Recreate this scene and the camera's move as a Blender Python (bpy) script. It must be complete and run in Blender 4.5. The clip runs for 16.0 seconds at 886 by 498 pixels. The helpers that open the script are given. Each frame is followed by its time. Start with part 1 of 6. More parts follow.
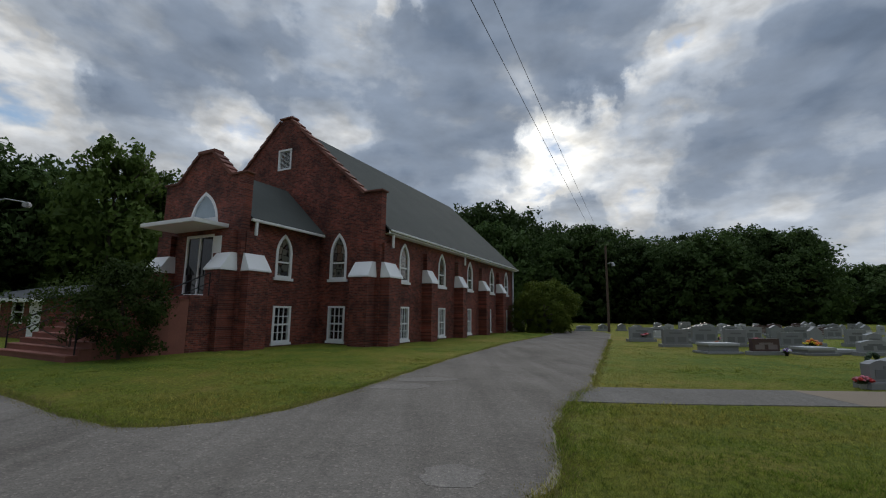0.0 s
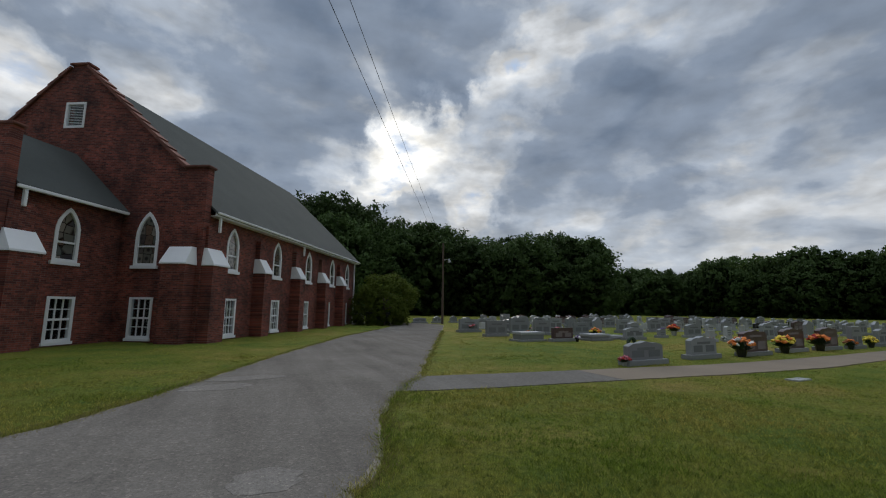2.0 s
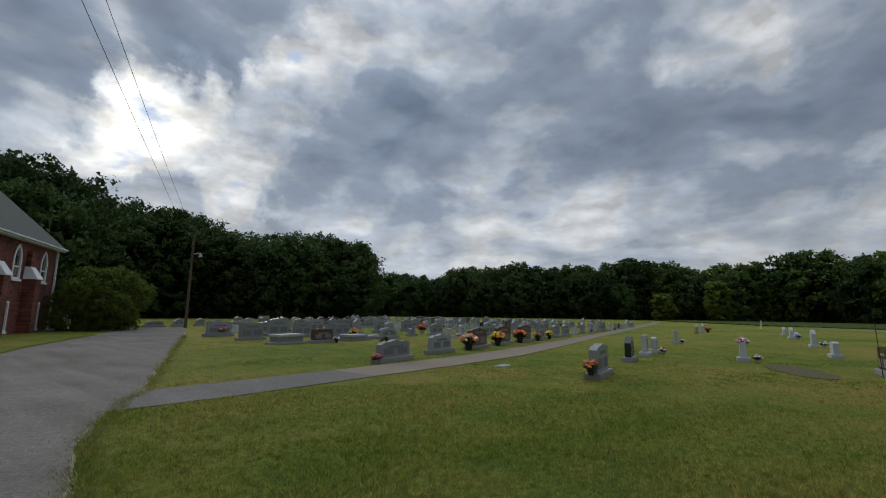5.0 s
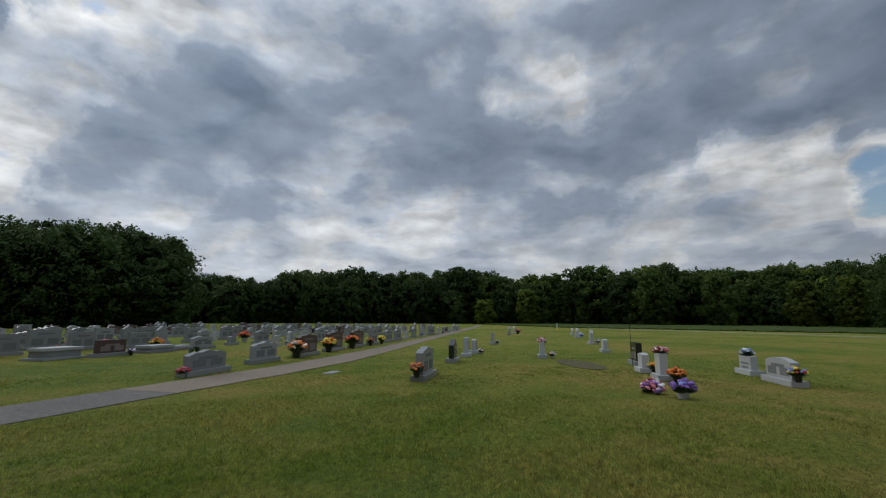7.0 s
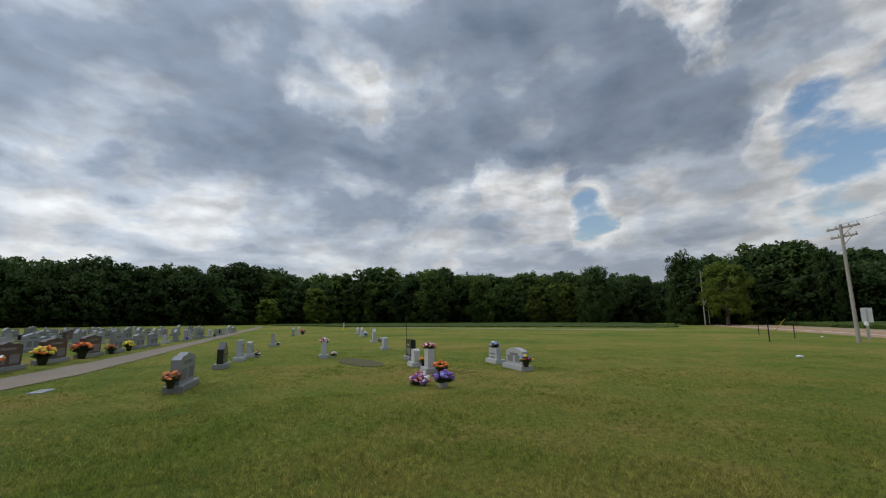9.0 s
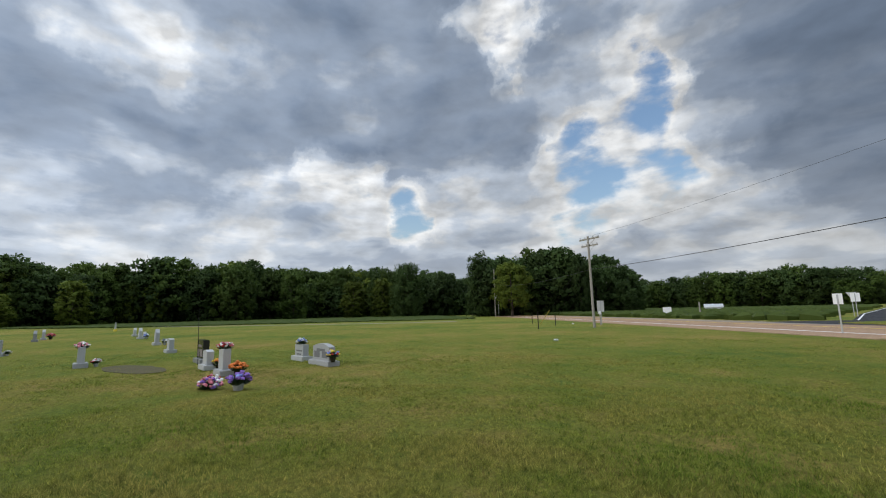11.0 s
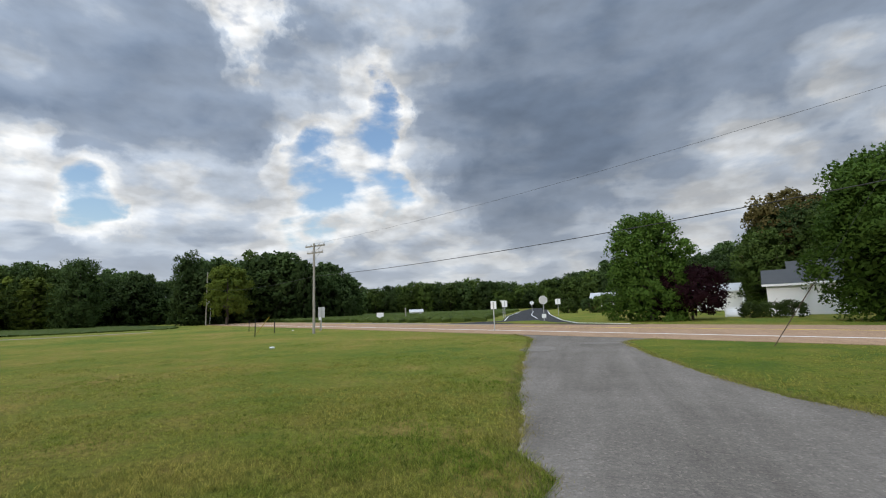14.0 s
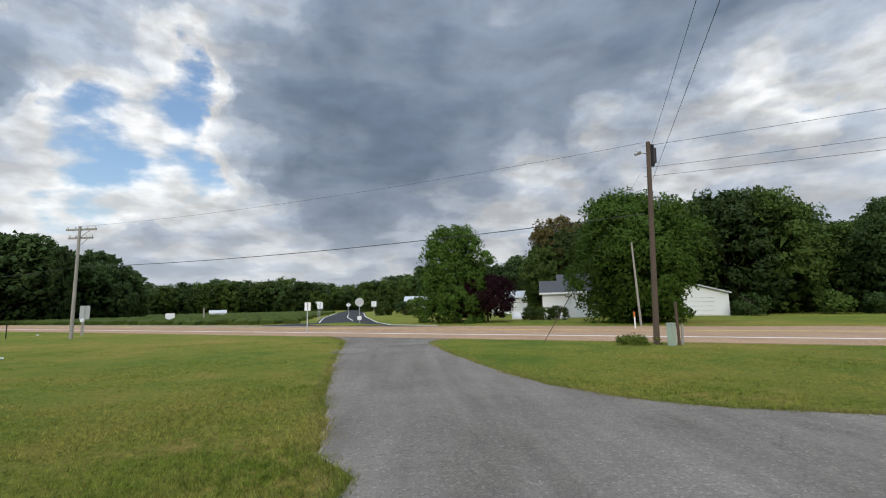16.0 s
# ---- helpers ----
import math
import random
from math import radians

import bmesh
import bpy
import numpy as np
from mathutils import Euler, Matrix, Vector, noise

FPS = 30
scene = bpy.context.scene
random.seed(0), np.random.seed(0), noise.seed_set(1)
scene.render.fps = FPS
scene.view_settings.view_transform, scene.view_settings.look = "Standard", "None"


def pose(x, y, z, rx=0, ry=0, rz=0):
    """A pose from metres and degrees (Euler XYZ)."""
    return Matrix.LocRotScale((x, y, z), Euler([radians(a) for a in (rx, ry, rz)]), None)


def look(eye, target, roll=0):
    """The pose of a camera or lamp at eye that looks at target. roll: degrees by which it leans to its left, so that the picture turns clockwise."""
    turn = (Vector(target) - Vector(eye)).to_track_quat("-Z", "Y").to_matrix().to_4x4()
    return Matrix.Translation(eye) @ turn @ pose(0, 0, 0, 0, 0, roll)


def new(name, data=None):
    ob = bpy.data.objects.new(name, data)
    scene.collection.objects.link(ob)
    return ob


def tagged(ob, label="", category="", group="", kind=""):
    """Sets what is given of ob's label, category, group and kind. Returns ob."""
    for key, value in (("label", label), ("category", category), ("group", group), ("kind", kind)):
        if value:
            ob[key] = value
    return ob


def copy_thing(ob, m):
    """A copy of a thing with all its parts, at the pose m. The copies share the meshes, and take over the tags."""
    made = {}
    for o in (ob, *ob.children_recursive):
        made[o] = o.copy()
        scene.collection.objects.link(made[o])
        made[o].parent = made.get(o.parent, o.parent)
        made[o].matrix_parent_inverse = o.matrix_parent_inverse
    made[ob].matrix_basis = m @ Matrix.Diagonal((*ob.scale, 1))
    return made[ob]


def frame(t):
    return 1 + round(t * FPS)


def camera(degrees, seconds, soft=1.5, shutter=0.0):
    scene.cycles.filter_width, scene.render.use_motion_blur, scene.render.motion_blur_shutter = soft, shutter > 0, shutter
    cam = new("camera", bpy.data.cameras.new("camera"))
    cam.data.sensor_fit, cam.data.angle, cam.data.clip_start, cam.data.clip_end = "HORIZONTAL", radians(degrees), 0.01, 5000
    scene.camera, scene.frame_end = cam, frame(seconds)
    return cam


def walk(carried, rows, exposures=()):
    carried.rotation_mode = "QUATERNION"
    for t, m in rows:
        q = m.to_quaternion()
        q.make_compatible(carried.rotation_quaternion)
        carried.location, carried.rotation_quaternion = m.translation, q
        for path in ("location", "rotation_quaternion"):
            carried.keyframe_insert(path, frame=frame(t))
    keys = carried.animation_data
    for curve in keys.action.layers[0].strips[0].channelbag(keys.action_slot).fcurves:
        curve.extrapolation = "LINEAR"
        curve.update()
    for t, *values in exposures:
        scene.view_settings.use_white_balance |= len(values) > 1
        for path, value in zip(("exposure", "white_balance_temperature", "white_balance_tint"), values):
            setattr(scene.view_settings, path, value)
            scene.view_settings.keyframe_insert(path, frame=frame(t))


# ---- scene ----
# ---------------- camera ----------------
cam = camera(91.57, 16.0, soft=1.1)
PATH = [
    (0.0, pose(-0.156, 0.204, 1.6, 98.35, -0.66, -1.25)),
    (0.5, pose(-0.112, 0.215, 1.6, 98.06, -0.75, -6.40)),
    (1.0, pose(-0.071, 0.263, 1.6, 97.80, -0.83, -11.73)),
    (1.5, pose(-0.045, 0.250, 1.6, 97.70, -0.82, -16.98)),
    (2.0, pose(-0.026, 0.247, 1.6, 97.69, -0.78, -21.95)),
    (2.5, pose(-0.015, 0.230, 1.6, 97.66, -0.74, -26.81)),
    (3.0, pose(-0.004, 0.235, 1.6, 97.60, -0.65, -31.73)),
    (3.5, pose(0.000, 0.240, 1.6, 97.61, -0.52, -36.91)),
    (4.0, pose(-0.011, 0.189, 1.6, 97.78, -0.56, -42.25)),
    (6.5, pose(0.081, 0.023, 1.6, 99.09, -0.66, -67.57)),
    (7.0, pose(0.101, 0.013, 1.6, 99.20, -0.34, -73.59)),
    (7.5, pose(0.173, -0.028, 1.6, 99.27, -0.19, -80.25)),
    (8.0, pose(0.242, -0.102, 1.6, 99.33, -0.18, -87.06)),
    (8.5, pose(0.149, -0.132, 1.6, 99.33, -0.08, -94.29)),
    (9.0, pose(0.086, -0.167, 1.6, 99.18, 0.30, -100.83)),
    (9.5, pose(0.048, -0.167, 1.6, 98.84, 0.75, -107.26)),
    (10.0, pose(0.011, -0.202, 1.6, 98.50, 1.13, -113.58)),
    (12.5, pose(-0.243, -0.330, 1.6, 98.10, 1.27, -140.83)),
    (13.0, pose(-0.243, -0.286, 1.6, 97.99, 1.42, -146.86)),
    (13.5, pose(-0.266, -0.277, 1.6, 97.97, 1.73, -153.42)),
    (14.0, pose(-0.307, -0.266, 1.6, 97.93, 2.03, -160.12)),
    (14.5, pose(-0.332, -0.312, 1.6, 97.89, 2.07, -166.51)),
    (15.0, pose(-0.353, -0.280, 1.6, 97.88, 1.79, -172.55)),
    (15.5, pose(-0.363, -0.245, 1.6, 97.77, 1.51, -178.27)),
    (16.0, pose(-0.389, -0.207, 1.6, 97.50, 1.27, -183.92)),
]
walk(cam, PATH, exposures=[(0.0, 0.0), (4.0, 0.05), (8.0, 0.17), (9.0, 0.37), (10.0, 0.55), (12.5, 0.77), (16.0, 0.92)])

# ---------------- sky and sun ----------------
SUN_AZ, SUN_EL = radians(14.2), radians(23.0)      # east of +y, above the horizon


def direction(az, el):
    """Unit vector; az in degrees, counted to the left of +y."""
    a, e = radians(az), radians(el)
    return Vector((-math.sin(a) * math.cos(e), math.cos(a) * math.cos(e), math.sin(e)))


sun_data = bpy.data.lights.new("sun", "SUN")
sun_data.energy, sun_data.angle, sun_data.color = 0.7, radians(24), (1.0, 0.94, 0.85)
sun = new("sun", sun_data)
sun.matrix_basis = look(direction(-14.2, 23.0) * 60, (0, 0, 0))


class Nodes:
    """Short-hand to wire node trees."""

    def __init__(self, tree):
        self.tree = tree
        tree.nodes.clear()

    def add(self, kind, links=None, **values):
        n = self.tree.nodes.new(kind)
        for key, value in values.items():
            if key == "inputs":
                for k, v in value.items():
                    n.inputs[k].default_value = v
            else:
                setattr(n, key, value)
        for k, s in (links or {}).items():
            self.tree.links.new(s, n.inputs[k])
        return n

    def math(self, op, a, b=None, clamp=False):
        n = self.tree.nodes.new("ShaderNodeMath")
        n.operation, n.use_clamp = op, clamp
        for i, v in enumerate((a, b)):
            if v is None:
                continue
            if isinstance(v, (int, float)):
                n.inputs[i].default_value = v
            else:
                self.tree.links.new(v, n.inputs[i])
        return n.outputs[0]

    def ramp(self, fac, stops, smooth="LINEAR"):
        n = self.tree.nodes.new("ShaderNodeValToRGB")
        n.color_ramp.interpolation = smooth
        el = n.color_ramp.elements
        while len(el) < len(stops):
            el.new(0.5)
        for e, (pos, col) in zip(el, stops):
            e.position, e.color = pos, (*col, 1.0)
        self.tree.links.new(fac, n.inputs[0])
        return n.outputs[0]

    def mix(self, fac, a, b, kind="MIX"):
        n = self.tree.nodes.new("ShaderNodeMix")
        n.data_type, n.blend_type = "RGBA", kind
        for i, v in ((0, fac), (6, a), (7, b)):
            if isinstance(v, (int, float)):
                n.inputs[i].default_value = v
            elif isinstance(v, tuple):
                n.inputs[i].default_value = (*v, 1.0)
            else:
                self.tree.links.new(v, n.inputs[i])
        return n.outputs[2]


# Cloud masses, thin lit cloud and open blue: bearing, height, reach in degrees
SLATE = [(32, 27, 7), (4, 22, 7), (-2, 28, 11), (-14, 35, 9), (-22, 31, 5), (-34, 19, 5), (-41, 21, 9), (-49, 26, 7), (-57, 24, 11), (-70, 21, 9), (-82, 17, 6), (-91, 17, 7), (-98, 22, 5), (-108, 25, 5), (-113, 35, 9), (-120, 26, 8),
         (-130, 24, 6), (-145, 31, 4), (-166, 25, 6), (-170, 18, 5), (-175, 14, 5), (-178, 29, 12), (-187, 24, 8), (-190, 34, 9), (-201, 27, 7), (-212, 30, 7), (-228, 30, 7)]
PALE = [(46, 25, 2), (43, 16, 2), (34, 20, 4), (27, 23, 3), (14, 24, 3), (11, 33, 5), (6, 19, 2.5), (-8, 16, 4), (-20, 21, 3), (-26, 17, 4), (-28, 22, 3), (-31, 27, 3), (-36, 31, 4), (-41, 13, 6), (-46, 32, 3), (-54, 33, 5),
        (-64, 15, 5), (-72, 14, 6), (-88, 27, 3.5), (-110, 16, 3), (-115, 15, 3), (-113, 27, 3), (-130, 16, 4), (-137, 14, 4), (-146, 26, 4), (-159, 10, 5), (-161, 20, 3), (-161, 33, 4)]
PALE_SOUTH = [(-192, 14, 6), (-205, 23, 3), (-215, 19, 5), (-224, 25, 5), (-229, 22, 4), (-152, 21, 3), (-101, 12, 4), (-86, 11, 5), (-57, 11, 4)]
CLEAR = [(44, 21, 4), (26, 20, 3), (7, 36, 2), (-13, 15, 2.5), (-18, 19, 3.5), (-22, 25, 2), (-26, 15, 3), (-28, 29, 2), (-112, 18, 3), (-121, 14, 3), (-136, 34, 3.5), (-143, 16, 5), (-144, 22, 2.5), (-151, 26, 3.5), (-153, 16, 4), (-222, 20, 4), (-127, 35, 2.5)]

world = bpy.data.worlds.new("sky")
scene.world = world
world.use_nodes = True
W = Nodes(world.node_tree)


def grey(value):
    return W.add("ShaderNodeCombineXYZ", {i: value for i in range(3)}).outputs[0]


coord = W.add("ShaderNodeTexCoord").outputs["Generated"]
split = W.add("ShaderNodeSeparateXYZ", {0: coord})
up_part = W.math("MAXIMUM", split.outputs[2], 0.0)
lift = W.math("ADD", up_part, 0.20)
flat = W.add("ShaderNodeCombineXYZ", {0: W.math("DIVIDE", split.outputs[0], lift), 1: W.math("DIVIDE", split.outputs[1], lift), 2: up_part}).outputs[0]
swirl = W.add("ShaderNodeTexNoise", {"Vector": coord}, inputs={"Scale": 5.0, "Detail": 6.0, "Roughness": 0.58}).outputs["Color"]
bent = W.add("ShaderNodeVectorMath", {0: swirl, 2: coord}, operation="MULTIPLY_ADD")
bent.inputs[1].default_value = (0.34, 0.34, 0.20)


def mass(spots):
    """How far a direction lies within any of the spots."""
    total = None
    for az, el, reach in spots:
        gap = W.add("ShaderNodeVectorMath", {0: bent.outputs[0]}, operation="DISTANCE")
        gap.inputs[1].default_value = direction(az, el) + Vector((0.17, 0.17, 0.10))
        w = W.add("ShaderNodeMapRange", {"Value": gap.outputs["Value"]}, interpolation_type="SMOOTHSTEP", inputs={"From Min": 0.0, "From Max": radians(reach) * 1.9, "To Min": 1.0, "To Max": 0.0}).outputs[0]
        total = w if total is None else W.math("ADD", total, w)
    return total


slate, pale, clear = mass(SLATE), mass(PALE + PALE_SOUTH), W.math("MULTIPLY", mass(CLEAR), 1.5)
weight = W.math("ADD", W.math("ADD", slate, pale), W.math("ADD", clear, 0.30))
body = W.math("ADD", W.math("ADD", W.math("MULTIPLY", slate, 0.68), W.math("MULTIPLY", pale, 0.41)), W.math("ADD", W.math("MULTIPLY", clear, 0.20), 0.30 * 0.52))
body = W.math("DIVIDE", body, weight)
broad = W.add("ShaderNodeTexNoise", {"Vector": flat}, inputs={"Scale": 2.0, "Detail": 7.0, "Roughness": 0.52, "Distortion": 0.3}).outputs["Fac"]
puffs = W.add("ShaderNodeVectorMath", {0: coord}, operation="MULTIPLY")
puffs.inputs[1].default_value = (1.0, 1.0, 2.1)
PUFF = {"Scale": 7.0, "Detail": 8.0, "Roughness": 0.49}
fine = W.add("ShaderNodeTexNoise", {"Vector": puffs.outputs[0]}, inputs=PUFF).outputs["Fac"]
sunward = W.add("ShaderNodeVectorMath", {0: puffs.outputs[0]}, operation="ADD")
sunward.inputs[1].default_value = direction(-14.2, 55.0) * 0.035
fine_sunward = W.add("ShaderNodeTexNoise", {"Vector": sunward.outputs[0]}, inputs=PUFF).outputs["Fac"]
density = W.math("ADD", body, W.math("ADD", W.math("MULTIPLY", W.math("SUBTRACT", broad, 0.5), 0.56), W.math("MULTIPLY", W.math("SUBTRACT", fine, 0.5), 0.48)))
sky = W.add("ShaderNodeTexSky", sky_type="NISHITA", sun_disc=False, sun_elevation=SUN_EL, sun_rotation=SUN_AZ, air_density=1.2, dust_density=1.5)
blue = W.mix(1.0, sky.outputs[0], (0.110, 0.120, 0.135), "MULTIPLY")
blue = W.mix(1.0, blue, (0.40, 0.52, 0.72), "DARKEN")
cover = W.add("ShaderNodeMapRange", {"Value": density}, interpolation_type="SMOOTHSTEP", inputs={"From Min": 0.22, "From Max": 0.36}).outputs[0]
# thin edges are bright, thick middles slate grey
thick = W.ramp(density, [(0.30, (0.70, 0.70, 0.69)), (0.42, (0.545, 0.57, 0.60)), (0.51, (0.36, 0.408, 0.478)), (0.61, (0.22, 0.268, 0.345)), (0.78, (0.135, 0.176, 0.244))], "EASE")
sun_way = W.add("ShaderNodeVectorMath", {0: coord}, operation="DOT_PRODUCT")
sun_way.inputs[1].default_value = direction(-14.2, 23.0)
glow = W.math("POWER", W.math("MAXIMUM", sun_way.outputs["Value"], 0.0), 130.0)
thin = W.add("ShaderNodeMapRange", {"Value": density}, inputs={"From Min": 0.34, "From Max": 0.62, "To Min": 1.0, "To Max": 0.0}).outputs[0]
halo = W.math("MULTIPLY", W.math("MULTIPLY", glow, thin), 0.70)
cloud_lit = W.mix(1.0, thick, W.add("ShaderNodeCombineXYZ", {0: W.math("MULTIPLY", halo, 1.0), 1: W.math("MULTIPLY", halo, 0.93), 2: W.math("MULTIPLY", halo, 0.78)}).outputs[0], "ADD")
relief = W.math("ADD", 1.0, W.math("MULTIPLY", W.math("SUBTRACT", fine, fine_sunward), W.math("ADD", 0.9, W.math("MULTIPLY", thin, 2.0))))
relief = W.math("MINIMUM", W.math("MAXIMUM", relief, 0.75), 1.3)
cloud_lit = W.mix(1.0, cloud_lit, grey(relief), "MULTIPLY")
both = W.mix(cover, blue, cloud_lit)
lee = W.add("ShaderNodeMapRange", {"Value": sun_way.outputs["Value"]}, inputs={"From Min": -0.8, "From Max": 0.9, "To Min": 0.57, "To Max": 1.05}).outputs[0]
both = W.mix(1.0, both, grey(lee), "MULTIPLY")
# paler towards the horizon; overhead, above the view, boosted to brighten the ground
haze = W.math("POWER", W.math("SUBTRACT", 1.0, up_part, clamp=True), 11.0)
both = W.mix(W.math("MULTIPLY", haze, 0.75), both, W.mix(1.0, grey(lee), (0.63, 0.66, 0.68), "MULTIPLY"))
zenith = W.add("ShaderNodeMapRange", {"Value": up_part}, interpolation_type="SMOOTHSTEP", inputs={"From Min": 0.60, "From Max": 1.0, "To Min": 1.0, "To Max": 3.0}).outputs[0]
both = W.mix(1.0, both, grey(zenith), "MULTIPLY")
back = W.add("ShaderNodeBackground", {"Color": both}, inputs={"Strength": 1.0})
W.add("ShaderNodeOutputWorld", {"Surface": back.outputs[0]})


# ---------------- materials ----------------
def material(name, base, rough=0.7, metal=0.0, spread=0.25, scale=3.0, fine_scale=40.0, bump=0.1, bump_size=None, tint=None, island=0.0, per_object=0.0, spec=0.5):
    """Two-scale noise over a base colour, with fine relief."""
    m = bpy.data.materials.new(name)
    m.use_nodes = True
    N = Nodes(m.node_tree)
    pos = N.add("ShaderNodeTexCoord").outputs["Object"]
    n1 = N.add("ShaderNodeTexNoise", {"Vector": pos}, inputs={"Scale": scale, "Detail": 5.0, "Roughness": 0.6}).outputs["Fac"]
    n2 = N.add("ShaderNodeTexNoise", {"Vector": pos}, inputs={"Scale": fine_scale, "Detail": 4.0, "Roughness": 0.7}).outputs["Fac"]
    lo = tuple(c * (1 - spread) for c in base)
    hi = tuple(min(1, c * (1 + spread)) for c in (tint or base))
    col = N.mix(N.math("ADD", N.math("MULTIPLY", n1, 0.65), N.math("MULTIPLY", n2, 0.35)), lo, hi)
    if island:
        r = N.add("ShaderNodeNewGeometry").outputs["Random Per Island"]
        k = N.math("ADD", N.math("MULTIPLY", r, 2 * island), 1 - island)
        col = N.mix(1.0, col, N.add("ShaderNodeCombineXYZ", {0: k, 1: k, 2: k}).outputs[0], "MULTIPLY")
    if per_object:
        r = N.add("ShaderNodeObjectInfo").outputs["Random"]
        k = N.math("ADD", N.math("MULTIPLY", r, 2 * per_object), 1 - per_object)
        col = N.mix(1.0, col, N.add("ShaderNodeCombineXYZ", {0: k, 1: k, 2: k}).outputs[0], "MULTIPLY")
    links = {"Base Color": col}
    if bump:
        b = N.add("ShaderNodeBump", {"Height": n2}, inputs={"Strength": bump, "Distance": bump_size or 0.02})
        links["Normal"] = b.outputs[0]
    p = N.add("ShaderNodeBsdfPrincipled", links, inputs={"Roughness": rough, "Metallic": metal, "Specular IOR Level": spec})
    N.add("ShaderNodeOutputMaterial", {"Surface": p.outputs[0]})
    return m


def brick_material(name, swap):
    """Running-bond brick; swap picks which object axis runs along the wall."""
    m = bpy.data.materials.new(name)
    m.use_nodes = True
    N = Nodes(m.node_tree)
    pos = N.add("ShaderNodeTexCoord").outputs["Object"]
    s = N.add("ShaderNodeSeparateXYZ", {0: pos})
    along = N.add("ShaderNodeCombineXYZ", {0: s.outputs[1 if swap else 0], 1: s.outputs[2]}).outputs[0]
    br = N.add("ShaderNodeTexBrick", {"Vector": along}, offset=0.5, inputs={"Color1": (0.080, 0.021, 0.016, 1), "Color2": (0.232, 0.060, 0.039, 1), "Mortar": (0.15, 0.105, 0.09, 1), "Scale": 1.0, "Mortar Size": 0.006, "Mortar Smooth": 0.2, "Bias": 0.0, "Brick Width": 0.215, "Row Height": 0.072})
    n1 = N.add("ShaderNodeTexNoise", {"Vector": pos}, inputs={"Scale": 0.7, "Detail": 7.0, "Roughness": 0.7}).outputs["Fac"]
    n2 = N.add("ShaderNodeTexNoise", {"Vector": along}, inputs={"Scale": 7.0, "Detail": 4.0}).outputs["Fac"]
    stain = N.ramp(n1, [(0.34, (0.36, 0.36, 0.38)), (0.49, (0.98, 0.95, 0.93)), (0.64, (1.42, 1.34, 1.28))])
    col = N.mix(1.0, br.outputs["Color"], stain, "MULTIPLY")
    col = N.mix(1.0, col, N.ramp(n2, [(0.3, (0.78, 0.78, 0.78)), (0.7, (1.22, 1.2, 1.2))]), "MULTIPLY")
    b = N.add("ShaderNodeBump", {"Height": N.math("SUBTRACT", n2, N.math("MULTIPLY", br.outputs["Fac"], 1.5))}, inputs={"Strength": 0.5, "Distance": 0.01})
    p = N.add("ShaderNodeBsdfPrincipled", {"Base Color": col, "Normal": b.outputs[0]}, inputs={"Roughness": 0.85})
    N.add("ShaderNodeOutputMaterial", {"Surface": p.outputs[0]})
    return m


def lawn_material():
    m = bpy.data.materials.new("lawn")
    m.use_nodes = True
    N = Nodes(m.node_tree)
    pos = N.add("ShaderNodeTexCoord").outputs["Object"]
    big_n = N.add("ShaderNodeTexNoise", {"Vector": pos}, inputs={"Scale": 0.11, "Detail": 5.0, "Roughness": 0.6}).outputs["Fac"]
    mid = N.add("ShaderNodeTexNoise", {"Vector": pos}, inputs={"Scale": 0.9, "Detail": 6.0, "Roughness": 0.7}).outputs["Fac"]
    tuft = N.add("ShaderNodeTexNoise", {"Vector": pos}, inputs={"Scale": 11.0, "Detail": 5.0, "Roughness": 0.75}).outputs["Fac"]
    small = N.add("ShaderNodeTexNoise", {"Vector": pos}, inputs={"Scale": 38.0, "Detail": 5.0, "Roughness": 0.8}).outputs["Fac"]
    c1 = N.ramp(N.math("ADD", N.math("MULTIPLY", big_n, 0.62), N.math("MULTIPLY", mid, 0.38)), [(0.38, (0.096, 0.148, 0.022)), (0.46, (0.150, 0.182, 0.027)), (0.53, (0.200, 0.200, 0.036)), (0.61, (0.265, 0.212, 0.056))])
    col = N.mix(1.0, c1, N.ramp(tuft, [(0.31, (0.55, 0.58, 0.55)), (0.48, (0.97, 0.97, 0.97)), (0.67, (1.36, 1.33, 1.28))]), "MULTIPLY")
    col = N.mix(1.0, col, N.ramp(small, [(0.28, (0.62, 0.63, 0.6)), (0.52, (1.0, 1.0, 1.0)), (0.75, (1.34, 1.33, 1.28))]), "MULTIPLY")
    b = N.add("ShaderNodeBump", {"Height": small}, inputs={"Strength": 0.9, "Distance": 0.05})
    p = N.add("ShaderNodeBsdfPrincipled", {"Base Color": col, "Normal": b.outputs[0]}, inputs={"Roughness": 0.9, "Specular IOR Level": 0.1})
    N.add("ShaderNodeOutputMaterial", {"Surface": p.outputs[0]})
    return m


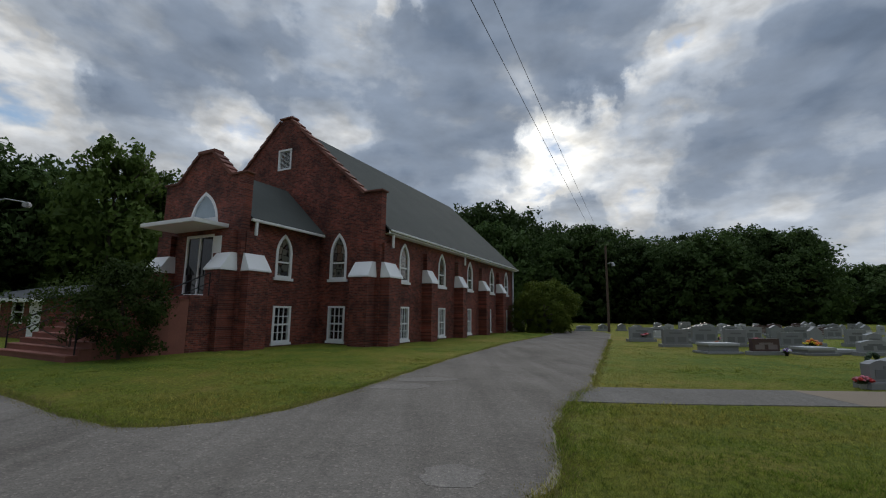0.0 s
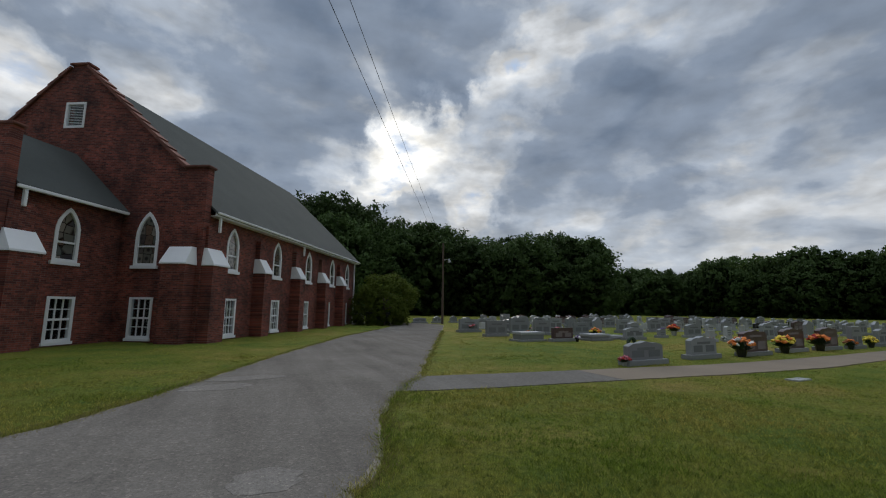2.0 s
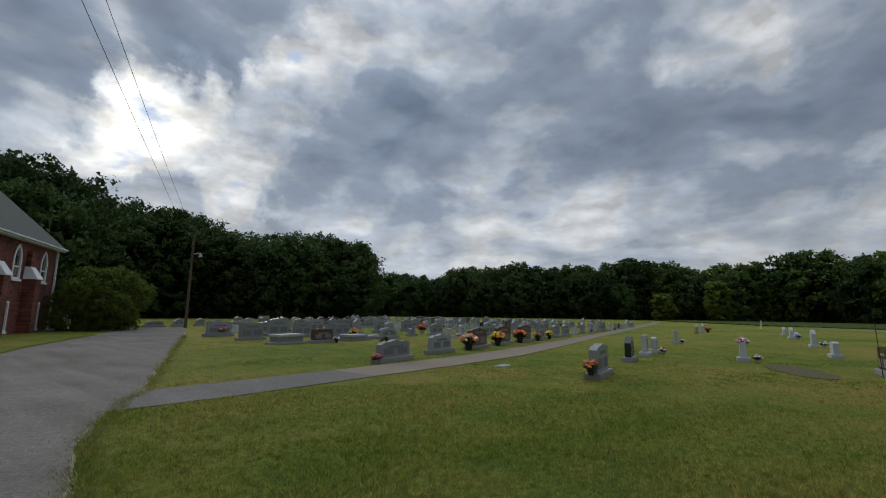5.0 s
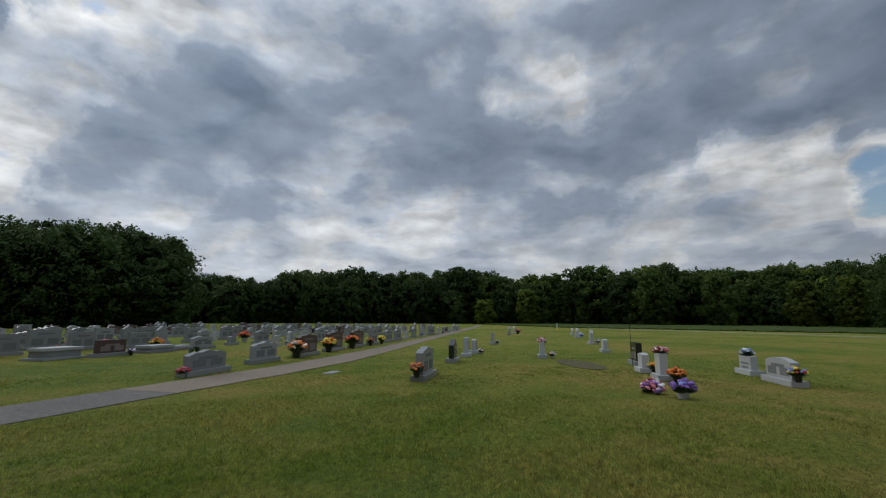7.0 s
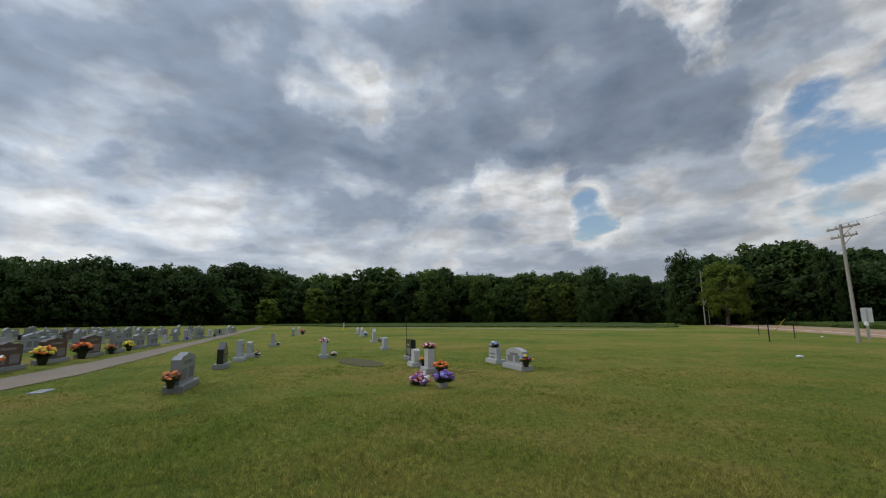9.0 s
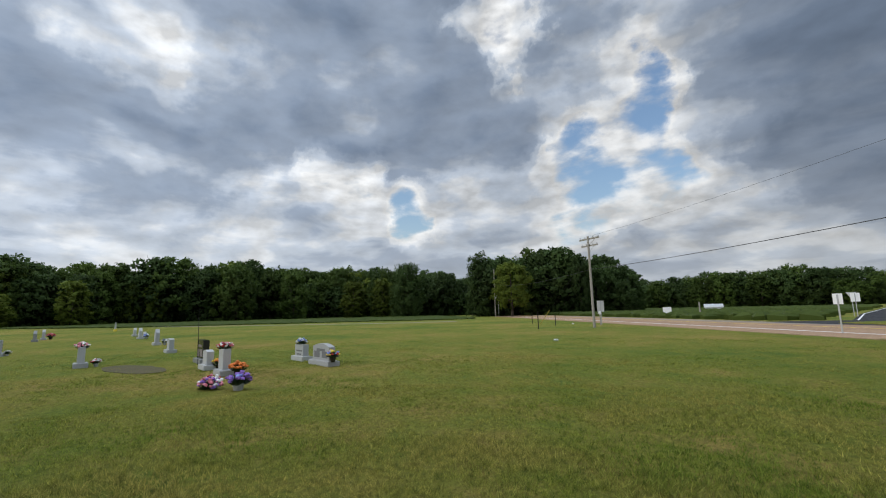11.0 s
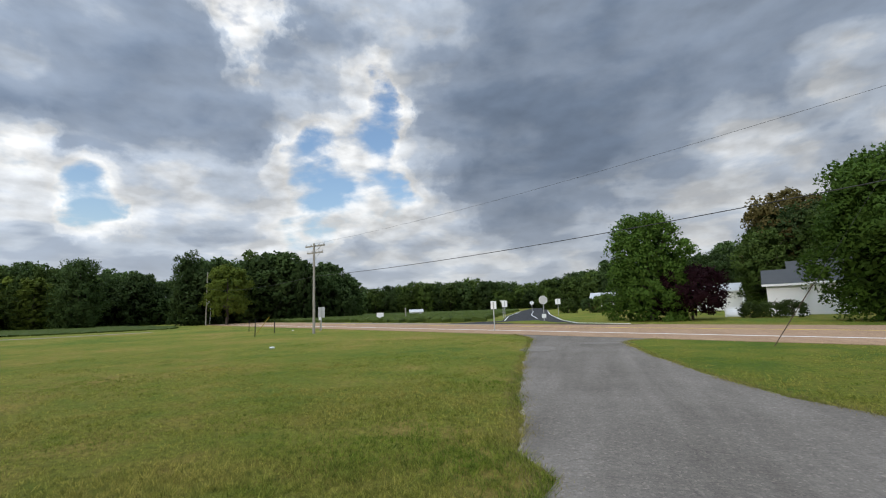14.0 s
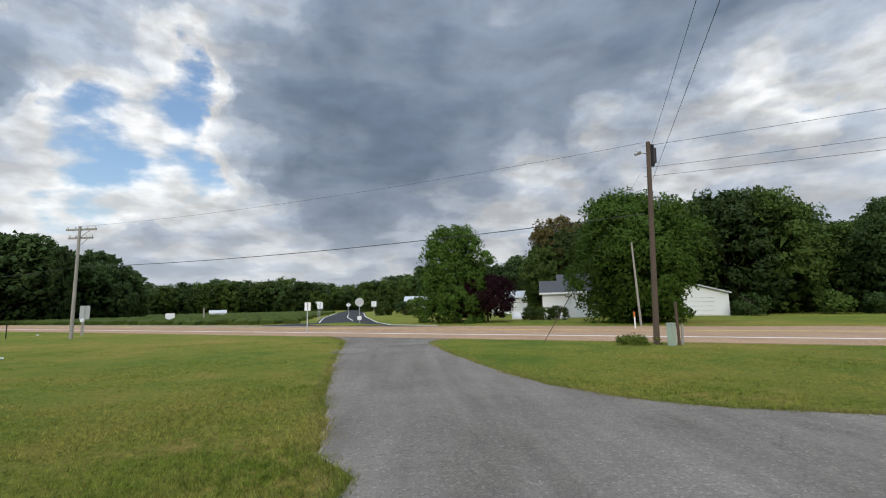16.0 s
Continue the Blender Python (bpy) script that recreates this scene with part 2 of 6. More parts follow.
def asphalt_material(name, dark, light, grain=55.0, along=0.0):
    """Worn asphalt: broad wear, long faint tracks, stone grain and a few hairline cracks."""
    m = bpy.data.materials.new(name)
    m.use_nodes = True
    N = Nodes(m.node_tree)
    pos = N.add("ShaderNodeTexCoord").outputs["Object"]
    wear = N.add("ShaderNodeTexNoise", {"Vector": pos}, inputs={"Scale": 0.4, "Detail": 7.0, "Roughness": 0.6}).outputs["Fac"]
    run = N.add("ShaderNodeMapping", {"Vector": pos})
    run.inputs["Rotation"].default_value = (0, 0, along)
    run.inputs["Scale"].default_value = (1.6, 0.16, 1.0)
    track = N.add("ShaderNodeTexNoise", {"Vector": run.outputs[0]}, inputs={"Scale": 1.0, "Detail": 6.0, "Roughness": 0.62, "Distortion": 0.5}).outputs["Fac"]
    mid = N.add("ShaderNodeTexNoise", {"Vector": pos}, inputs={"Scale": 7.0, "Detail": 7.0, "Roughness": 0.72}).outputs["Fac"]
    g1 = N.add("ShaderNodeTexNoise", {"Vector": pos}, inputs={"Scale": grain, "Detail": 4.0, "Roughness": 0.8}).outputs["Fac"]
    cell = N.add("ShaderNodeTexVoronoi", {"Vector": pos}, inputs={"Scale": grain * 0.7})
    chip = N.add("ShaderNodeSeparateColor", {0: cell.outputs["Color"]}).outputs[0]
    blend = N.math("ADD", N.math("MULTIPLY", wear, 0.5), N.math("MULTIPLY", track, 0.5))
    col = N.mix(N.ramp(blend, [(0.36, (0, 0, 0)), (0.64, (1, 1, 1))]), dark, light)
    col = N.mix(1.0, col, N.ramp(mid, [(0.3, (0.9, 0.9, 0.9)), (0.7, (1.09, 1.09, 1.09))]), "MULTIPLY")
    col = N.mix(1.0, col, N.ramp(g1, [(0.3, (0.76, 0.76, 0.76)), (0.52, (1, 1, 1)), (0.72, (1.22, 1.21, 1.19))]), "MULTIPLY")
    col = N.mix(1.0, col, N.ramp(chip, [(0.0, (0.82, 0.82, 0.82)), (0.5, (0.97, 0.97, 0.97)), (0.9, (1.06, 1.06, 1.05)), (0.985, (1.35, 1.33, 1.3))]), "MULTIPLY")
    crack = N.add("ShaderNodeTexVoronoi", {"Vector": N.add("ShaderNodeVectorMath", {0: pos, 1: N.add("ShaderNodeTexNoise", {"Vector": pos}, inputs={"Scale": 1.5, "Detail": 4.0}).outputs["Color"]}, operation="ADD").outputs[0]}, feature="DISTANCE_TO_EDGE", inputs={"Scale": 0.28})
    col = N.mix(1.0, col, N.ramp(crack.outputs["Distance"], [(0.0, (0.8, 0.8, 0.8)), (0.003, (1, 1, 1))]), "MULTIPLY")
    b = N.add("ShaderNodeBump", {"Height": N.math("ADD", g1, cell.outputs["Distance"])}, inputs={"Strength": 0.4, "Distance": 0.01})
    p = N.add("ShaderNodeBsdfPrincipled", {"Base Color": col, "Normal": b.outputs[0]}, inputs={"Roughness": 0.95, "Specular IOR Level": 0.04})
    N.add("ShaderNodeOutputMaterial", {"Surface": p.outputs[0]})
    return m


def blade_material(name, green, yellow):
    """Grass blades: broad green and dry patches, darker tufts, each blade its own tone."""
    m = bpy.data.materials.new(name)
    m.use_nodes = True
    N = Nodes(m.node_tree)
    pos = N.add("ShaderNodeTexCoord").outputs["Object"]
    patch = N.add("ShaderNodeTexNoise", {"Vector": pos}, inputs={"Scale": 0.32, "Detail": 5.0, "Roughness": 0.6}).outputs["Fac"]
    tuft = N.add("ShaderNodeTexNoise", {"Vector": pos}, inputs={"Scale": 11.0, "Detail": 4.0, "Roughness": 0.7}).outputs["Fac"]
    r = N.add("ShaderNodeNewGeometry").outputs["Random Per Island"]
    hue = N.math("ADD", N.math("MULTIPLY", N.math("SUBTRACT", patch, 0.5), 4.2), N.math("ADD", N.math("MULTIPLY", r, 0.5), 0.20), clamp=True)
    col = N.mix(hue, green, yellow)
    col = N.mix(1.0, col, N.ramp(tuft, [(0.34, (0.34, 0.40, 0.36)), (0.48, (0.95, 0.97, 0.95)), (0.66, (1.5, 1.46, 1.38))]), "MULTIPLY")
    k = N.math("ADD", N.math("MULTIPLY", r, 0.8), 0.6)
    col = N.mix(1.0, col, N.add("ShaderNodeCombineXYZ", {0: k, 1: k, 2: k}).outputs[0], "MULTIPLY")
    p = N.add("ShaderNodeBsdfPrincipled", {"Base Color": col}, inputs={"Roughness": 0.6, "Specular IOR Level": 0.15})
    t = N.add("ShaderNodeBsdfTranslucent", {"Color": col})
    mixed = N.add("ShaderNodeMixShader", {1: p.outputs[0], 2: t.outputs[0]}, inputs={0: 0.4})
    N.add("ShaderNodeOutputMaterial", {"Surface": mixed.outputs[0]})
    return m


def leaf_material(name, base, tip, var=0.35, through_leaf=0.33):
    m = bpy.data.materials.new(name)
    m.use_nodes = True
    N = Nodes(m.node_tree)
    pos = N.add("ShaderNodeTexCoord").outputs["Object"]
    n1 = N.add("ShaderNodeTexNoise", {"Vector": pos}, inputs={"Scale": 0.45, "Detail": 4.0}).outputs["Fac"]
    r = N.add("ShaderNodeNewGeometry").outputs["Random Per Island"]
    col = N.mix(N.math("ADD", N.math("MULTIPLY", n1, 0.6), N.math("MULTIPLY", r, 0.4)), base, tip)
    k = N.math("ADD", N.math("MULTIPLY", N.add("ShaderNodeObjectInfo").outputs["Random"], 2 * var), 1 - var)
    col = N.mix(1.0, col, N.add("ShaderNodeCombineXYZ", {0: k, 1: k, 2: k}).outputs[0], "MULTIPLY")
    p = N.add("ShaderNodeBsdfPrincipled", {"Base Color": col}, inputs={"Roughness": 0.65, "Specular IOR Level": 0.1})
    t = N.add("ShaderNodeBsdfTranslucent", {"Color": col})
    mixed = N.add("ShaderNodeMixShader", {1: p.outputs[0], 2: t.outputs[0]}, inputs={0: through_leaf})
    N.add("ShaderNodeOutputMaterial", {"Surface": mixed.outputs[0]})
    return m


def glass_material(name, tone):
    m = bpy.data.materials.new(name)
    m.use_nodes = True
    N = Nodes(m.node_tree)
    p = N.add("ShaderNodeBsdfPrincipled", inputs={"Base Color": (*tone, 1), "Roughness": 0.06, "Transmission Weight": 1.0, "IOR": 1.45})
    N.add("ShaderNodeOutputMaterial", {"Surface": p.outputs[0]})
    return m


def stained_material():
    """Leaded figured glass behind a clear storm pane."""
    m = bpy.data.materials.new("leaded_glass")
    m.use_nodes = True
    N = Nodes(m.node_tree)
    pos = N.add("ShaderNodeTexCoord").outputs["Object"]
    v = N.add("ShaderNodeTexVoronoi", {"Vector": pos}, inputs={"Scale": 2.6, "Randomness": 0.35})
    edge = N.add("ShaderNodeTexVoronoi", {"Vector": pos}, feature="DISTANCE_TO_EDGE", inputs={"Scale": 2.6, "Randomness": 0.35})
    pick = N.add("ShaderNodeSeparateColor", {0: v.outputs["Color"]}).outputs[0]
    col = N.ramp(pick, [(0.0, (0.20, 0.19, 0.15)), (0.3, (0.09, 0.10, 0.09)), (0.5, (0.26, 0.23, 0.19)), (0.75, (0.05, 0.05, 0.055)), (0.9, (0.16, 0.11, 0.08))])
    rose = N.ramp(v.outputs["Distance"], [(0.12, (0.25, 0.25, 0.28)), (0.3, (1, 1, 1))])
    col = N.mix(1.0, col, rose, "MULTIPLY")
    col = N.mix(1.0, col, N.ramp(edge.outputs["Distance"], [(0.02, (0.15, 0.15, 0.15)), (0.05, (1, 1, 1))]), "MULTIPLY")
    p = N.add("ShaderNodeBsdfPrincipled", {"Base Color": col}, inputs={"Roughness": 0.12, "Coat Weight": 0.6, "Coat Roughness": 0.03})
    N.add("ShaderNodeOutputMaterial", {"Surface": p.outputs[0]})
    return m


LAWN = lawn_material()
DRIVE = asphalt_material("worn_drive_asphalt", (0.148, 0.133, 0.116), (0.240, 0.218, 0.193), 55.0, 0.15)
APRON = asphalt_material("dark_apron_asphalt", (0.155, 0.145, 0.13), (0.21, 0.196, 0.178))
TARMAC = asphalt_material("dark_road_asphalt", (0.045, 0.046, 0.050), (0.075, 0.076, 0.080), 30.0)
CHIPSEAL = asphalt_material("chip_seal", (0.34, 0.225, 0.145), (0.44, 0.30, 0.20), 30.0, -1.03)
CONCRETE = material("path_concrete", (0.25, 0.205, 0.158), 0.95, spread=0.25, scale=0.8, fine_scale=45, bump=0.3, spec=0.08)
PALE_PATCH = asphalt_material("pale_asphalt_patch", (0.205, 0.188, 0.168), (0.265, 0.243, 0.218))
GRAVEL = material("gravel", (0.27, 0.24, 0.19), 0.95, spread=0.4, scale=2.0, fine_scale=60, bump=0.6)
BRICK_U = brick_material("red_brick", False)
BRICK_V = brick_material("red_brick_front", True)
COPING = material("weathered_coping_brick", (0.20, 0.085, 0.065), 0.9, spread=0.5, scale=3, fine_scale=25, bump=0.4, per_object=0.3)
STEP_BRICK = material("worn_step_brick", (0.24, 0.095, 0.07), 0.9, spread=0.45, scale=1.5, fine_scale=18, bump=0.4, per_object=0.15)
SHINGLE = material("grey_green_shingle", (0.082, 0.090, 0.085), 0.92, spread=0.3, scale=0.5, fine_scale=9.0, bump=0.5, bump_size=0.03, spec=0.12)
WHITE = material("white_paint", (0.83, 0.84, 0.85), 0.55, spread=0.10, scale=1.5, fine_scale=30, bump=0.06)
SIDING = material("white_siding", (0.82, 0.83, 0.84), 0.6, spread=0.08, scale=0.6, fine_scale=14, bump=0.05)
DARK_METAL = material("black_iron", (0.02, 0.02, 0.022), 0.5, metal=0.6, spread=0.3, fine_scale=30)
GALV = material("galvanised_steel", (0.42, 0.43, 0.44), 0.5, metal=0.7, spread=0.15, fine_scale=25)
SIGN_BACK = material("sign_aluminium", (0.50, 0.51, 0.52), 0.5, metal=0.3, spread=0.1, fine_scale=20)
SIGN_RED = material("sign_red", (0.50, 0.04, 0.05), 0.45, spread=0.1)
SIGN_YELLOW = material("sign_yellow", (0.45, 0.33, 0.05), 0.45, spread=0.1)
PANE = glass_material("window_glass", (0.75, 0.8, 0.8))
LEADED = stained_material()
DOOR_GLASS = material("dark_door_glass", (0.014, 0.015, 0.017), 0.06, spread=0.2, scale=2, bump=0)
FANLIGHT = material("pale_blue_fan_glass", (0.36, 0.43, 0.48), 0.12, spread=0.2, scale=4, fine_scale=12, bump=0)
# near-black sheet colour that paints the shade of the rooms inside
DARK_INSIDE = material("dark_interior_shade", (0.035, 0.03, 0.03), 0.9, spread=0.4, scale=2)
POLE_WOOD = material("creosoted_pole", (0.105, 0.072, 0.052), 0.9, spread=0.4, scale=1.2, fine_scale=20, bump=0.4)
POLE_GREY = material("weathered_grey_pole", (0.32, 0.295, 0.26), 0.9, spread=0.3, scale=1.2, fine_scale=20, bump=0.4)
WIRE = material("black_cable", (0.03, 0.03, 0.032), 0.6, spread=0.1)
GLASS_INS = material("porcelain_insulator", (0.35, 0.36, 0.37), 0.25, spread=0.1)
BARK = material("bark", (0.075, 0.058, 0.045), 0.95, spread=0.45, scale=2, fine_scale=16, bump=0.7, bump_size=0.05)
GREY_STONE = material("grey_granite", (0.255, 0.262, 0.27), 0.33, spread=0.22, scale=1.5, fine_scale=120, bump=0.08, per_object=0.18)
PALE_STONE = material("pale_marble", (0.40, 0.41, 0.415), 0.55, spread=0.2, scale=1.8, fine_scale=90, bump=0.08, per_object=0.15)
BROWN_STONE = material("mahogany_granite", (0.085, 0.050, 0.048), 0.28, spread=0.3, scale=2, fine_scale=120, bump=0.04)
BLACK_STONE = material("black_or_shaded_granite", (0.02, 0.02, 0.022), 0.15, spread=0.3, scale=2, fine_scale=120, bump=0.02)
ENGRAVED = material("engraved_letter_bars", (0.16, 0.165, 0.17), 0.8, spread=0.2)
ENGRAVED_PALE = material("frosted_panel", (0.22, 0.18, 0.175), 0.7, spread=0.2)
SOIL = material("bare_brown_soil", (0.085, 0.072, 0.026), 0.95, spread=0.4, scale=3, fine_scale=30, bump=0.6)
LEAF_GREEN = material("bouquet_leaf", (0.018, 0.042, 0.013), 0.6, spread=0.4, scale=8)
BIN = material("dark_green_plastic", (0.018, 0.026, 0.022), 0.5, spread=0.2)
UTIL_GREEN = material("pale_green_enamel", (0.36, 0.43, 0.36), 0.5, spread=0.1)
BLOOM = {}
for key, rgb in (("orange", (0.75, 0.22, 0.04)), ("yellow", (0.72, 0.55, 0.05)), ("red", (0.45, 0.03, 0.03)), ("pink", (0.65, 0.22, 0.28)), ("purple", (0.22, 0.11, 0.42)), ("white", (0.75, 0.75, 0.72)), ("blue", (0.2, 0.28, 0.6)), ("rust", (0.42, 0.16, 0.07))):
    BLOOM[key] = material(key + "_petals", rgb, 0.7, spread=0.3, scale=9, fine_scale=50, per_object=0.2)
LEAVES = [leaf_material("oak_leaves", (0.036, 0.066, 0.020), (0.074, 0.115, 0.032)), leaf_material("sweetgum_leaves", (0.048, 0.084, 0.018), (0.098, 0.145, 0.03)),
          leaf_material("yellowing_leaves", (0.085, 0.125, 0.02), (0.16, 0.20, 0.03)), leaf_material("plum_leaves", (0.022, 0.008, 0.011), (0.046, 0.013, 0.019)),
          leaf_material("russet_leaves", (0.075, 0.070, 0.024), (0.14, 0.105, 0.035)), leaf_material("maple_leaves", (0.042, 0.088, 0.013), (0.094, 0.160, 0.025)),
          leaf_material("shrub_leaves", (0.030, 0.050, 0.013), (0.066, 0.095, 0.022))]
CROP = leaf_material("soybean_leaves", (0.058, 0.090, 0.020), (0.105, 0.142, 0.030), 0.0)
BLADE = blade_material("grass_blades", (0.152, 0.220, 0.028), (0.350, 0.305, 0.080))
DRY_BLADE = leaf_material("dry_grass_blades", (0.20, 0.17, 0.07), (0.30, 0.26, 0.12), 0.0)


# ---------------- mesh helpers ----------------
def mesh_of(name, bm, mat, smooth=False):
    me = bpy.data.meshes.new(name)
    bmesh.ops.recalc_face_normals(bm, faces=bm.faces[:])
    bm.to_mesh(me)
    bm.free()
    for f in me.polygons:
        f.use_smooth = smooth
    if mat:
        me.materials.append(mat)
    return me


def part(name, bm, mat, parent, label="", smooth=False):
    ob = new(name, mesh_of(name, bm, mat, smooth))
    ob.parent = parent
    if label:
        ob["label"] = label
    return ob


def share(name, me, parent, m):
    """A piece of its own on a shared mesh."""
    ob = new(name, me)
    ob.parent = parent
    ob.matrix_basis = m
    return ob


def thing(name, m, label, category, group="", kind=""):
    ob = new(name)
    ob.empty_display_size = 0.2
    ob.matrix_basis = m
    return tagged(ob, label, category, group, kind)


def raw_mesh(name, verts, faces, mat, smooth=False):
    me = bpy.data.meshes.new(name)
    me.from_pydata(verts, [], faces)
    me.materials.append(mat)
    if smooth:
        for f in me.polygons:
            f.use_smooth = True
    return me


def box(bm, lo, hi, bevel=0.0):
    m = Matrix.Translation([(a + b) / 2 for a, b in zip(lo, hi)]) @ Matrix.Diagonal([b - a for a, b in zip(lo, hi)] + [1])
    made = bmesh.ops.create_cube(bm, size=1.0, matrix=m)
    if bevel:
        edges = list({e for v in made["verts"] for e in v.link_edges})
        bmesh.ops.bevel(bm, geom=edges, offset=bevel, segments=2, affect="EDGES", clamp_overlap=True)
    return bm


def boxes(*spans, bevel=0.0):
    bm = bmesh.new()
    for lo, hi in spans:
        box(bm, lo, hi, bevel)
    return bm


def rod(bm, a, b, r0, r1=None, sides=8):
    a, b = Vector(a), Vector(b)
    m = Matrix.Translation((a + b) / 2) @ (b - a).to_track_quat("Z", "Y").to_matrix().to_4x4()
    bmesh.ops.create_cone(bm, cap_ends=True, segments=sides, radius1=r0, radius2=r0 if r1 is None else r1, depth=(b - a).length, matrix=m)
    return bm


def loft(bm, lo, hi):
    """A closed solid between two polygons of as many corners."""
    a = [bm.verts.new(p) for p in lo]
    b = [bm.verts.new(p) for p in hi]
    bm.faces.new(a)
    bm.faces.new(b[::-1])
    for i in range(len(a)):
        j = (i + 1) % len(a)
        bm.faces.new((a[j], a[i], b[i], b[j]))
    return bm


def slab(outline, holes, put, near, far):
    """A plate with openings: outline and holes in the plane, put(a, z, depth) gives the place."""
    bm = bmesh.new()
    edges = []
    for ring in [outline] + holes:
        vs = [bm.verts.new(put(a, z, near)) for a, z in ring]
        edges += [bm.edges.new((vs[i], vs[(i + 1) % len(vs)])) for i in range(len(vs))]
    made = bmesh.ops.triangle_fill(bm, use_beauty=True, use_dissolve=False, edges=edges)
    faces = [f for f in made["geom"] if isinstance(f, bmesh.types.BMFace)]
    shift = Vector(put(0, 0, far)) - Vector(put(0, 0, near))
    out = bmesh.ops.extrude_face_region(bm, geom=faces)
    bmesh.ops.translate(bm, vec=shift, verts=[v for v in out["geom"] if isinstance(v, bmesh.types.BMVert)])
    bmesh.ops.recalc_face_normals(bm, faces=bm.faces[:])
    return bm


def rect(a0, a1, z0, z1):
    return [(a0, z0), (a1, z0), (a1, z1), (a0, z1)]


def lancet(c, w, z0, spring, z1, n=6):
    """A pointed-arch outline."""
    a, h = w / 2, z1 - spring
    r = (a * a + h * h) / (2 * a)
    top = math.atan2(h, r - a)
    arc = [(r * math.cos(top * i / n) - (r - a), r * math.sin(top * i / n)) for i in range(n)]
    pts = [(c - a, z0), (c + a, z0)] + [(c + x, spring + z) for x, z in arc] + [(c, z1)]
    return pts + [(c - x, spring + z) for x, z in arc[::-1]]


def grow(ring, d):
    """A ring moved outwards by d."""
    out = []
    n = len(ring)
    for i in range(n):
        p, q, r = Vector(ring[i - 1]), Vector(ring[i]), Vector(ring[(i + 1) % n])
        e1, e2 = (q - p).normalized(), (r - q).normalized()
        n1, n2 = Vector((e1.y, -e1.x)), Vector((e2.y, -e2.x))
        s = (n1 + n2)
        s = s / max(0.4, s.length_squared) * 2
        out.append(tuple(q + s * d))
    return out


def sheet(name, ring, z, mat, label, category, rough_edge=0.0, step=0.5, thick=0.03, seed=3.1):
    """A level ground layer with a slightly ragged rim."""
    pts = []
    n = len(ring)
    for i in range(n):
        a, b = Vector(ring[i]), Vector(ring[(i + 1) % n])
        k = max(1, int((b - a).length / step)) if rough_edge else 1
        for j in range(k):
            p = a.lerp(b, j / k)
            w = noise.noise_vector(Vector((p.x * 1.3, p.y * 1.3, seed))) * rough_edge + noise.noise_vector(Vector((p.x * 5.0, p.y * 5.0, seed))) * rough_edge * 0.45
            pts.append((p.x + w.x, p.y + w.y))
    bm = slab(pts, [], lambda a, b, d: (a, b, d), z - thick, z)
    ob = new(name, mesh_of(name, bm, mat))
    return tagged(ob, label, category, kind="structure")


# ---------------- ground ----------------
def ground():
    xs = [-1500, -400, -120] + list(range(-60, 121, 4)) + [200, 500, 1500]
    ys = [-1500, -500, -200] + list(range(-80, 81, 4)) + [160, 500, 1500]
    verts, faces = [], []
    for y in ys:
        for x in xs:
            near = abs(x) < 100 and abs(y) < 90
            z = -0.012 + (0.008 * noise.noise(Vector((x * 0.09, y * 0.09, 0))) if near else 0)
            verts.append((x, y, z))
    w = len(xs)
    for j in range(len(ys) - 1):
        for i in range(w - 1):
            faces.append((j * w + i, j * w + i + 1, (j + 1) * w + i + 1, (j + 1) * w + i))
    ob = new("ground", raw_mesh("ground", verts, faces, LAWN, True))
    tagged(ob, "mown green lawn with dry yellow patches", "ground", kind="structure")


ground()
DRIVE_EAST = [(4.6, -26.0), (3.7, -24.2), (2.9, -22.0), (1.80, -12.5), (1.23, -8.56), (0.79, -6.56), (0.67, -5.35), (0.18, -4.6), (0.45, -3), (0.5, 0), (0.55, 3), (0.7, 4.27), (0.96, 4.58), (1.22, 5.18), (1.56, 6.6), (2.38, 8.6), (3.28, 10), (5.5, 15.2), (11.3, 28.6), (14.3, 35.6), (15.2, 39.5)]
DRIVE_WEST = [(13.5, 41.5), (9.0, 42.5), (2, 43), (2, 40), (8.0, 39), (9.6, 36.8), (9.3, 34.5), (7.46, 30.7), (3.94, 24), (0.51, 15.65), (-1.07, 11.2), (-1.94, 8.83), (-2.55, 7.5), (-3.15, 6.84), (-3.73, 6.46), (-4.48, 6.44), (-5.8, 7.1), (-8.07, 8.6), (-12, 11.2), (-30, 16), (-30, -3), (-9, -4.9), (-5.03, -6.6), (-4.3, -7.13), (-3.82, -7.63), (-3.02, -8.94), (-2.42, -10.9), (-1.63, -14.8), (-1.0, -19.4), (-1.3, -20.6), (-2.6, -21.6)]
sheet("driveway", DRIVE_EAST + DRIVE_WEST, 0.0, DRIVE, "worn grey asphalt driveway with ragged grass edges", "driveway", 0.05, 0.12)
sheet("gravel_edge", grow(DRIVE_EAST + DRIVE_WEST, 0.03), -0.003, GRAVEL, "pale loose gravel fringe of the drive", "gravel", 0.10, 0.13, 0.01, 8.7)
APRON_RING = [(2.2, 8.45), (4.0, 8.22), (7.7, 8.15), (7.65, 9.75), (5.4, 9.85), (4.1, 9.95), (3.25, 10.0)]
PATH_RING = [(7.7, 8.15), (11.0, 8.0), (15.5, 8.05), (23.5, 9.15), (31.0, 10.3), (82, 17.3), (110, 22.0), (110, 23.4), (81, 18.6), (36.0, 12.1), (23.5, 10.55), (20.0, 10.1), (16.0, 9.75), (12.5, 9.55), (7.65, 9.75)]
sheet("path", APRON_RING, 0.006, APRON, "dark asphalt apron of the cemetery path", "path", 0.05, 0.4)
sheet("path", PATH_RING, 0.008, CONCRETE, "tan concrete cemetery path", "path", 0.06, 0.5)
RD = Vector((0.857, -0.515))
RN = Vector((0.515, 0.857))


